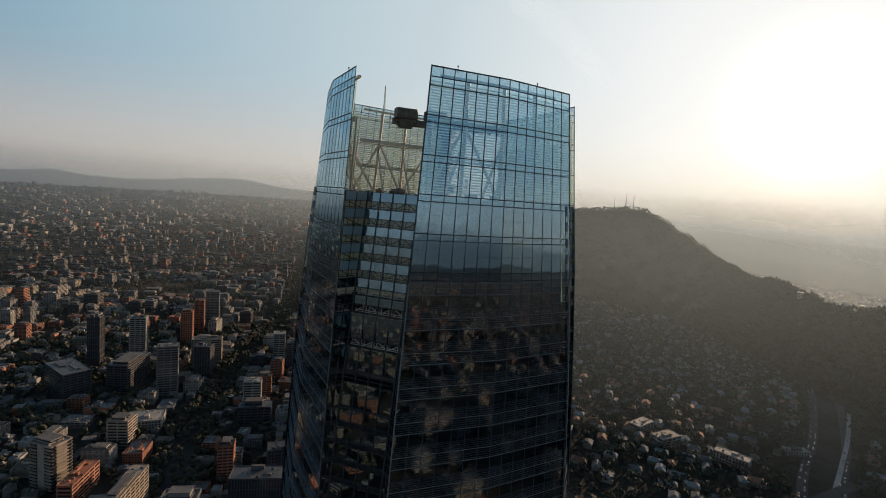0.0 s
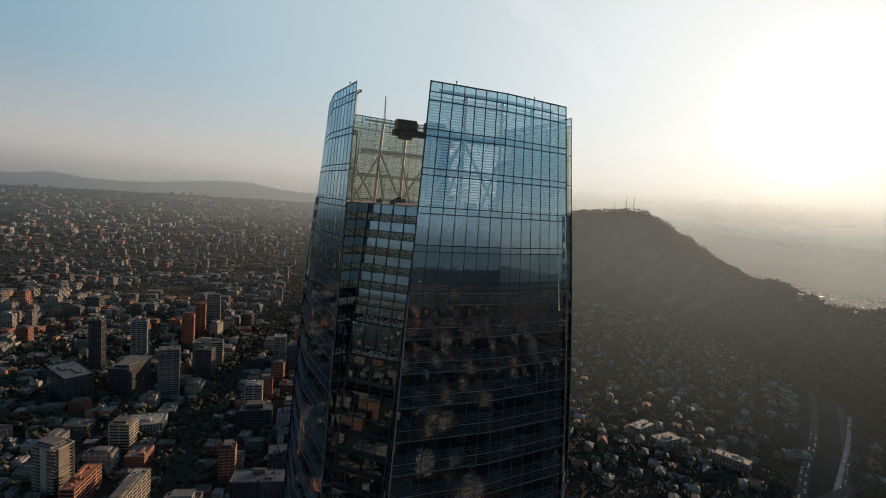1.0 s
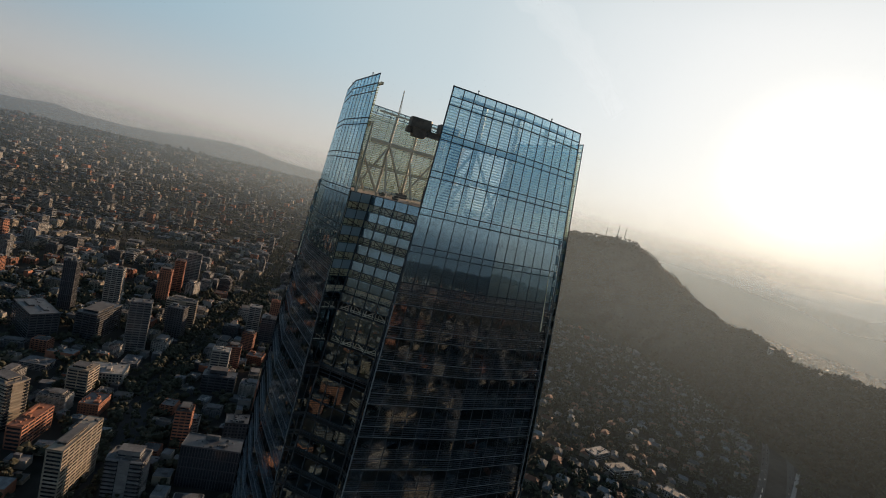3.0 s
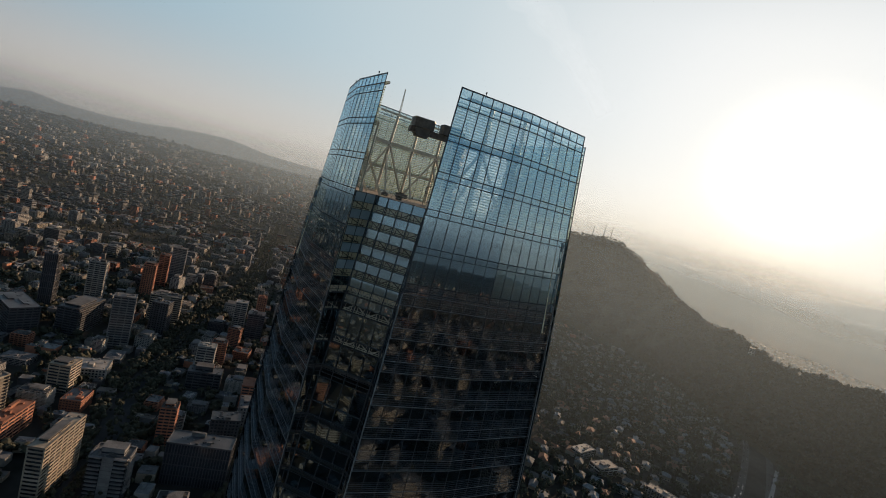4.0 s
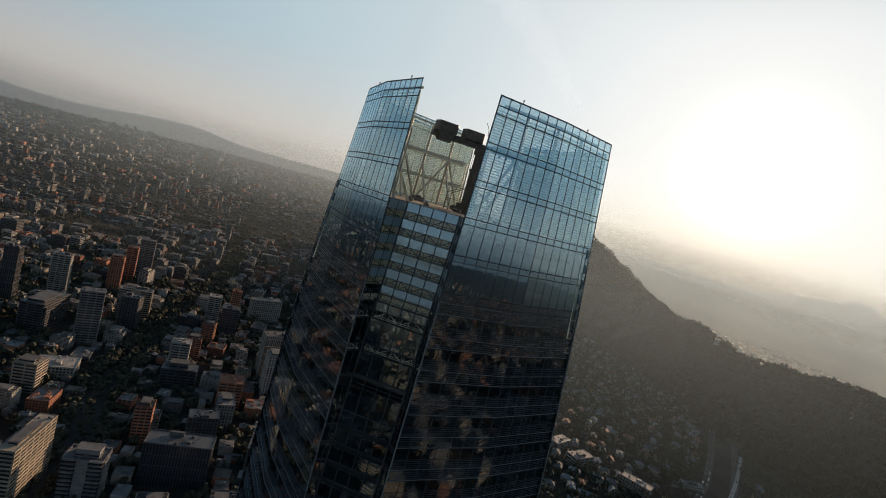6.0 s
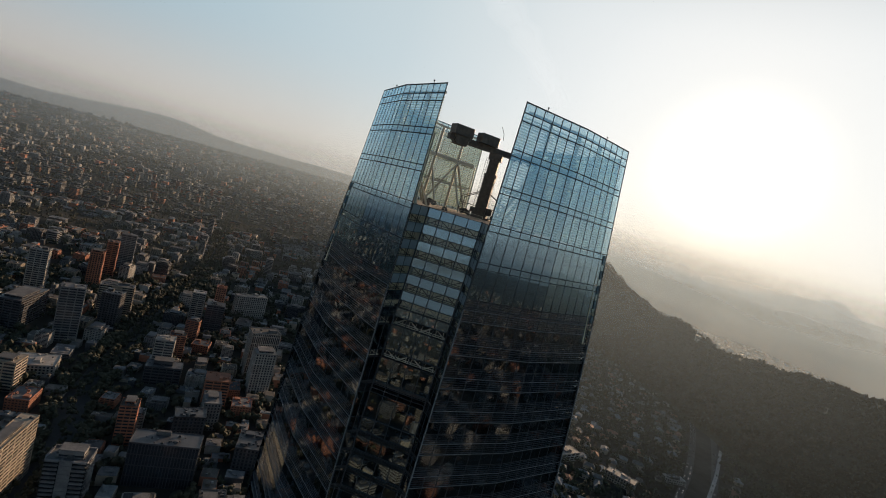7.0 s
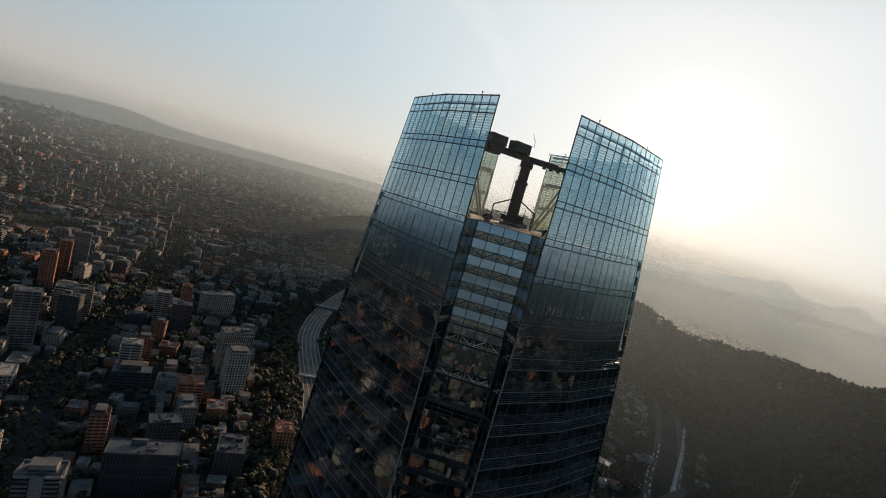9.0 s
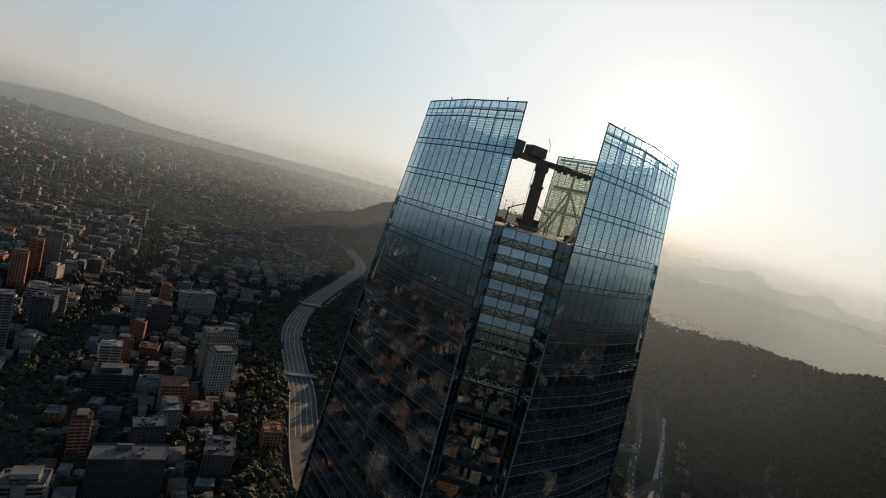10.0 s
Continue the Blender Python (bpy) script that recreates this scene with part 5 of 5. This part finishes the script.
# taller blocks with floors on the sides away from the hill
rear, idx = Shape(), []
for _ in range(1900):
    ang, dist = radians(rng.uniform(-290, -66)), math.sqrt(rng.uniform(230 ** 2, 1300 ** 2))
    x, y = dist * math.sin(ang), dist * math.cos(ang)
    w, d, h = rng.uniform(12, 30), rng.uniform(11, 22), 9 + 26 * rng.random() ** 2
    t, wall_kind = radians(15 + 90 * rng.randrange(2) + rng.uniform(-8, 8)), rng.choice((1, 1, 2, 2, 3, 3, 4, 5))
    if near_line(RIVER, x, y, 40) or not far_free(x, y, max(w, d) * 0.55):
        continue
    rear.box(x, y, 0, w, d, h, t)
    idx += [0] * 6
    for f in range(1, int(h / 3.3) + 1):
        rear.box(x, y, f * 3.3 - 0.6, w + 0.4, d + 0.4, 1.5, t)
        idx += [wall_kind] * 6
    rear.box(x, y, h + 0.3, w - 0.6, d - 0.6, 0.6, t).box(x, y, h + 0.8, w * 0.3, d * 0.4, 2.4, t)
    idx += [6] * 12
me = rear.mesh("rear_city", *BLOCK_MATS)
me.polygons.foreach_set("material_index", idx)
tagged(new("rear_city", me), "flats and offices facing the low sun", "buildings", kind="stuff")


# ---- houses on the garden side ----
def house(w, d, h, roof, label):
    top = thing("house", label, "house", "garden houses below the hill")
    part("wall", Shape().box(0, 0, 0, w, d, h), WALLS["beige"], top)
    s = Shape()
    k = 0.35 * d
    s.v = [(-w / 2 - 0.5, -d / 2 - 0.5, h), (w / 2 + 0.5, -d / 2 - 0.5, h), (w / 2 + 0.5, d / 2 + 0.5, h), (-w / 2 - 0.5, d / 2 + 0.5, h), (-w / 2 + k, 0, h + d * 0.3), (w / 2 - k, 0, h + d * 0.3)]
    s.f = [(0, 1, 5, 4), (2, 3, 4, 5), (1, 2, 5), (3, 0, 4), (3, 2, 1, 0)]
    part("roof", s, roof, top, "hipped roof")
    f = Shape()
    for i in range(max(2, int(w / 3.5))):
        x = -w / 2 + (i + 0.5) * w / max(2, int(w / 3.5))
        f.box(x, 0, 1.0, 1.3, d + 0.1, 1.3)
    part("window", f, WINDOW, top)
    return top


homes = [[house(12, 9, 4.5, TILE, "white house with a clay hipped roof"), False], [house(14, 10, 5.5, ZINC, "white house with a pale metal roof"), False],
         [house(10, 8, 3.4, ROOFS[1], "small white house with a grey roof"), False], [house(16, 11, 5.5, TILE, "large white villa with a clay roof"), False],
         [house(18, 9, 3.6, ZINC, "long low house with a pale metal roof"), False]]
spots = []
for x0 in range(40, 640, 21):
    for y0 in range(380, 1560, 21):
        c, s = math.cos(radians(-20)), math.sin(radians(-20))
        x, y = x0 + rng.uniform(-5, 5), y0 + rng.uniform(-5, 5)
        a, b = (c * x + s * y) % 74, (-s * x + c * y) % 96
        if a < 9 or b < 9 or rng.random() < 0.22 or near_line(RIVER, x, y, 40) or near_line(HIGHWAY, x, y, 38) or hill_height(x, y) > 1 or west(x - 30, y) or (y < 800 and x > 60 + min(HIGHWAY, key=lambda p: abs(p.y - y)).x):
            continue
        spots.append((x, y))
spots.sort(key=lambda p: p[0] ** 2 + p[1] ** 2)
for i, (x, y) in enumerate(spots[:290]):
    h = homes[rng.choices(range(5), weights=[4, 4, 5, 2, 3])[0]]
    m = pose(x, y, 0, rz=-20 + 90 * rng.randrange(2) + rng.uniform(-6, 6))
    if h[1]:
        copy_thing(h[0], m)
    else:
        h[0].matrix_world, h[1] = m, True
rest, idx = Shape(), []
for x, y in spots[290:]:
    w, d, h = rng.uniform(9, 16), rng.uniform(8, 11), rng.uniform(3, 6)
    t = radians(-20 + 90 * rng.randrange(2) + rng.uniform(-6, 6))
    k = len(rest.f)
    rest.box(x, y, 0, w, d, h, t)
    idx += [0] * (len(rest.f) - k)
    k = len(rest.f)
    rest.box(x, y, h, w + 0.8, d + 0.8, 0.3, t).box(x, y, h + 0.3, w * 0.6, d * 0.5, 0.9, t)
    idx += [rng.choice((1, 2, 2, 3))] * (len(rest.f) - k)
me = rest.mesh("house_rows", WALLS["white"], TILE, ZINC, ROOFS[1])
me.polygons.foreach_set("material_index", idx)
tagged(new("house_rows", me), "rows of garden houses farther below the hill", "houses", kind="stuff")

place(222, 634, 34, 16, 10, 42, "white", "bands", "low white office block with a flat roof")
place(242, 604, 34, 18, 10, 32, "white", "bands", "low pale office block with a flat roof")
place(305, 572, 16, 36, 10, 50, "white", "grid", "long low block with a bright roof")
place(398, 612, 28, 12, 6, 5, "white", "grid", "low hall with a bright roof")


# a station on the ridge
station = thing("ridge_station", "long white station building on the wooded ridge", "building", m=pose(702, 1136, hill_height(702, 1136) - 0.5, rz=62))
part("wall", shell(34, 10, storeys(13.5, 4, "bands"), 4.0, 0.8), WALLS["white"], station)
part("window_band", Shape().box(0, 0, 0, 33.3, 9.3, 13.2), WINDOW, station)
part("roof", Shape().box(0, 0, 13.8, 35, 11, 0.4), ZINC, station, "pale metal roof")


# ---- trees ----
def crown_cloud(seed, clumps):
    """One small tree: a trunk and clumps with gaps and an uneven outline."""
    q = random.Random(seed)
    v, f = [], []
    solid = [Vector(p) for p in ((1, 0, 0), (0, 1, 0), (-1, 0, 0), (0, -1, 0), (0, 0, 1), (0, 0, -1))]
    tri = ((0, 1, 4), (1, 2, 4), (2, 3, 4), (3, 0, 4), (1, 0, 5), (2, 1, 5), (3, 2, 5), (0, 3, 5))
    if clumps >= 5:
        phi = (1 + 5 ** 0.5) / 2
        solid = [Vector(p).normalized() for p in ((-1, phi, 0), (1, phi, 0), (-1, -phi, 0), (1, -phi, 0), (0, -1, phi), (0, 1, phi), (0, -1, -phi), (0, 1, -phi), (phi, 0, -1), (phi, 0, 1), (-phi, 0, -1), (-phi, 0, 1))]
        tri = ((0, 11, 5), (0, 5, 1), (0, 1, 7), (0, 7, 10), (0, 10, 11), (1, 5, 9), (5, 11, 4), (11, 10, 2), (10, 7, 6), (7, 1, 8), (3, 9, 4), (3, 4, 2), (3, 2, 6), (3, 6, 8), (3, 8, 9), (4, 9, 5), (2, 4, 11), (6, 2, 10), (8, 6, 7), (9, 8, 1))
    for _ in range(clumps):
        c = Vector((q.uniform(-0.34, 0.34), q.uniform(-0.34, 0.34), q.uniform(0.36, 0.88)))
        r = q.uniform(0.18, 0.3) if clumps < 6 else q.uniform(0.1, 0.2)
        k = len(v)
        v += [tuple(c + p * r * q.uniform(0.75, 1.3)) for p in solid]
        f += [tuple(k + i for i in t) for t in tri]
    k = len(v)
    v += [(0.04, 0, 0), (-0.02, 0.035, 0), (-0.02, -0.035, 0), (0, 0, 0.6)]
    f += [(k, k + 1, k + 3), (k + 1, k + 2, k + 3), (k + 2, k, k + 3)]
    return np.array(v), np.array(f)


CLOUDS = {n: [crown_cloud(i, n) for i in range(6)] for n in (1, 2, 3, 5, 9)}


def grove(name, spots, mat, label, clumps=5):
    """spots: x, y, z, height of each tree."""
    vs, fs, k = [], [], 0
    for x, y, z, h in spots:
        v, f = CLOUDS[clumps][rng.randrange(6)]
        t = rng.uniform(0, 6.28)
        c, s = math.cos(t), math.sin(t)
        wide = h * rng.uniform(0.85, 1.3)
        vs.append(np.column_stack([x + wide * (c * v[:, 0] - s * v[:, 1]), y + wide * (s * v[:, 0] + c * v[:, 1]), z + h * v[:, 2]]))
        fs.append(f + k)
        k += len(v)
    me = bpy.data.meshes.new(name)
    me.from_pydata(np.vstack(vs).tolist(), [], np.vstack(fs).tolist())
    me.materials.append(mat)
    return tagged(new(name, me), label, "trees", kind="stuff")


avenue_trees, park, park_gold, garden, wood, street_trees = [], [], [], [], [], []
for p, q in zip(AVENUE, AVENUE[1:]):
    t = (q - p).normalized()
    n = Vector((-t.y, t.x))
    for i in range(int((q - p).length / 7)):
        for side in (-17, -13, 13, 17, 0):
            a = p + t * (7 * i) + n * (side + rng.uniform(-2, 2))
            avenue_trees.append((a.x, a.y, 0, rng.uniform(7, 12)))
for i in range(len(RIVER) - 1):
    p, q = RIVER[i], RIVER[i + 1]
    t = (q - p).normalized()
    n = Vector((-t.y, t.x))
    for _ in range(int((q - p).length * 0.55)):
        a = p + t * rng.uniform(0, (q - p).length) + n * rng.uniform(24, 66)
        (park_gold if rng.random() < 0.5 and a.y < 750 else park).append((a.x, a.y, 0, rng.uniform(6, 12)))
    for _ in range(int((q - p).length * 0.22)):
        a = p + t * rng.uniform(0, (q - p).length) - n * rng.uniform(26, 60)
        park.append((a.x, a.y, 0, rng.uniform(5, 10)))
for _ in range(14000):
    x, y = rng.uniform(20, 660), rng.uniform(330, 1600)
    if not near_line(RIVER, x, y, 24) and not near_line(HIGHWAY, x, y, 27) and hill_height(x, y) < 1:
        garden.append((x, y, 0, rng.uniform(4, 10)))
for _ in range(42000):
    x, y = rng.uniform(-300, 1300), rng.uniform(300, 2500)
    z = hill_height(x, y)
    if z > 2 and noise.noise(Vector((x / 70, y / 70, 9))) > -0.4 + 0.5 * rng.random():
        wood.append((x, y, z - 0.6, rng.uniform(4.5, 11)))
near_wood = []
for (ax, ay, _, _), (bx, by, _, _) in zip(RIDGE, RIDGE[1:]):
    for _ in range(int(math.hypot(bx - ax, by - ay) * 0.55)):
        t = rng.random()
        x, y = ax + t * (bx - ax) + rng.gauss(0, 22), ay + t * (by - ay) + rng.gauss(0, 22)
        if hill_height(x, y) > 5:
            wood.append((x, y, hill_height(x, y) - 0.8, rng.uniform(6, 15)))
for _ in range(22000):
    x, y = rng.uniform(380, 1280), rng.uniform(320, 1300)
    z = hill_height(x, y)
    if z > 2 and noise.noise(Vector((x / 60, y / 60, 2))) > -0.55 + 0.3 * rng.random():
        near_wood.append((x, y, z - 0.8, rng.uniform(6, 13)))
for _ in range(9000):
    ang, dist = radians(rng.uniform(-66, 5)), math.sqrt(rng.uniform(300 ** 2, 2400 ** 2))
    x, y = dist * math.sin(ang), dist * math.cos(ang)
    if west(x, y) and not near_line(AVENUE, x, y, 12) and (street(x, y) or noise.noise(Vector((x / 90, y / 90, 4))) > 0.15) and free(x, y, 2):
        street_trees.append((x, y, 0, rng.uniform(5, 11)))
def open_spot(x, y, r):
    c = (int(x // 60), int(y // 60))
    return all((x - a) ** 2 + (y - b) ** 2 > (r + q * 0.85) ** 2 for i in (-1, 0, 1) for j in (-1, 0, 1) for a, b, q in cells.get((c[0] + i, c[1] + j), ()))


court_trees = []
for _ in range(9000):
    ang, dist = radians(rng.uniform(-66, 4)), math.sqrt(rng.uniform(260 ** 2, 1000 ** 2))
    x, y = dist * math.sin(ang), dist * math.cos(ang)
    if not near_line(AVENUE, x, y, 11) and not near_line(RIVER, x, y, 20) and free(x, y, 1) and open_spot(x, y, 1.5):
        court_trees.append((x, y, 0, rng.uniform(5, 12)))
grove("courtyard_trees", court_trees[:3600], LEAF, "dark courtyard and garden trees between the blocks", 5)
city_trees, far_trees = [], []
for _ in range(44000):
    ang, dist = radians(rng.uniform(-66, 9)), math.sqrt(rng.uniform(700 ** 2, 4600 ** 2))
    x, y = dist * math.sin(ang), dist * math.cos(ang)
    if noise.noise(Vector((x / 160, y / 160, 8))) > -0.25 - 0.4 * rng.random() and hill_height(x, y) < 1 and not near_line(RIVER, x, y, 30):
        (city_trees if dist < 2000 else far_trees).append((x, y, ground_z(x, y) - 0.5, rng.uniform(7, 13) if dist < 2000 else rng.uniform(9, 17)))
rear_trees = []
for _ in range(6500):
    ang, dist = radians(rng.uniform(-290, -66)), math.sqrt(rng.uniform(200 ** 2, 1700 ** 2))
    x, y = dist * math.sin(ang), dist * math.cos(ang)
    if open_spot(x, y, 2) and not near_line(RIVER, x, y, 20):
        rear_trees.append((x, y, 0, rng.uniform(6, 13)))
for _ in range(11000):
    ang, dist = radians(rng.uniform(8, 66)), math.sqrt(rng.uniform(1300 ** 2, 4600 ** 2))
    x, y = dist * math.sin(ang), dist * math.cos(ang)
    if hill_height(x, y) < 1 and noise.noise(Vector((x / 200, y / 200, 5))) > -0.3:
        far_trees.append((x, y, ground_z(x, y) - 0.5, rng.uniform(6, 14)))
grove("rear_trees", rear_trees, LEAF, "dark trees between the blocks behind", 2)
grove("city_trees", city_trees, LEAF, "dark green trees between the city blocks", 2)
grove("far_trees", far_trees, LEAF, "dark tree cover of the far city", 1)
grove("avenue_trees", avenue_trees, LEAF, "dark rows of street trees along the avenue", 9)
grove("park_trees", park, LEAF, "dark green park trees along the river", 9)
grove("autumn_trees", park_gold, AUTUMN, "yellowing park trees along the river", 9)
grove("garden_trees", garden, LEAF, "dense garden trees among the houses", 3)
grove("hill_wood", wood, SCRUB, "scattered trees and scrub on the hill", 3)
grove("near_hill_wood", near_wood, OLIVE, "dense olive trees on the near end of the hill", 3)
grove("street_trees", street_trees, LEAF, "street and courtyard trees in the city", 3)


# ---- dirt tracks on the hill ----
def track(points, wide):
    s = strip(smooth(points), wide, 0)
    s.v = [(x, y, max(0.3, hill_height(x, y) + 2.5)) for x, y, _ in s.v]
    structure("track", s, DIRT, "pale dirt track across the scrub of the hill", "track")


track([(655, 620), (615, 590), (590, 555), (568, 520), (560, 480), (548, 430)], 7)
track([(640, 560), (610, 520), (600, 470), (580, 430)], 5)
track([(760, 800), (740, 790), (722, 770)], 4)

# ---- summit masts ----
for x, y, h in ((520, 2070, 46), (556, 2036, 56), (578, 2010, 52)):
    m = thing("radio_mast", "thin lattice radio mast on the hill summit", "mast", "masts on the summit", m=pose(x, y, hill_height(x, y) - 1))
    for a in (0, 2.1, 4.2):
        part("leg", Shape().tube((1.6 * math.cos(a), 1.6 * math.sin(a), 0), (0.3 * math.cos(a), 0.3 * math.sin(a), h), 0.5, 5), DARK_STEEL, m)
    for i in range(8):
        part("brace", Shape().beam((-1.4 + 0.13 * i, 0, h * i / 8), (1.3 - 0.13 * i, 0, h * (i + 1) / 8), 0.45), DARK_STEEL, m)

# ---- vapour trail in the sky ----
m, n, l, p = material("vapour")
n.remove(p)
tr, em, mix = (n.new("ShaderNode" + k) for k in ("BsdfTransparent", "Emission", "MixShader"))
# the trail's sunlit white is put in as a weak emission
em.inputs[0].default_value, mix.inputs[0].default_value = (0.95, 0.96, 0.96, 1), 0.09
l.new(tr.outputs[0], mix.inputs[1])
l.new(em.outputs[0], mix.inputs[2])
l.new(mix.outputs[0], n["Material Output"].inputs["Surface"])
trail = thing("vapour_trail", "faint white vapour trail across the sky", "cloud", kind="structure")
A, B = Vector((-40, 4000, 1990)), Vector((880, 4150, 1260))
for wide in (40, 85, 140):
    s = Shape()
    for i in range(13):
        q = A.lerp(B, i / 12) + Vector((0, 0, 60 * math.sin(i / 12 * math.pi)))
        w = wide * (1.1 - 0.6 * i / 12) * (1 + 0.25 * math.sin(i * 2.3))
        s.v += [tuple(q + Vector((w * 0.7, 0, w * 0.7))), tuple(q - Vector((w * 0.7, 0, w * 0.7)))]
    s.f = [(2 * i, 2 * i + 1, 2 * i + 3, 2 * i + 2) for i in range(12)]
    part("streak", s, m, trail).visible_shadow = False
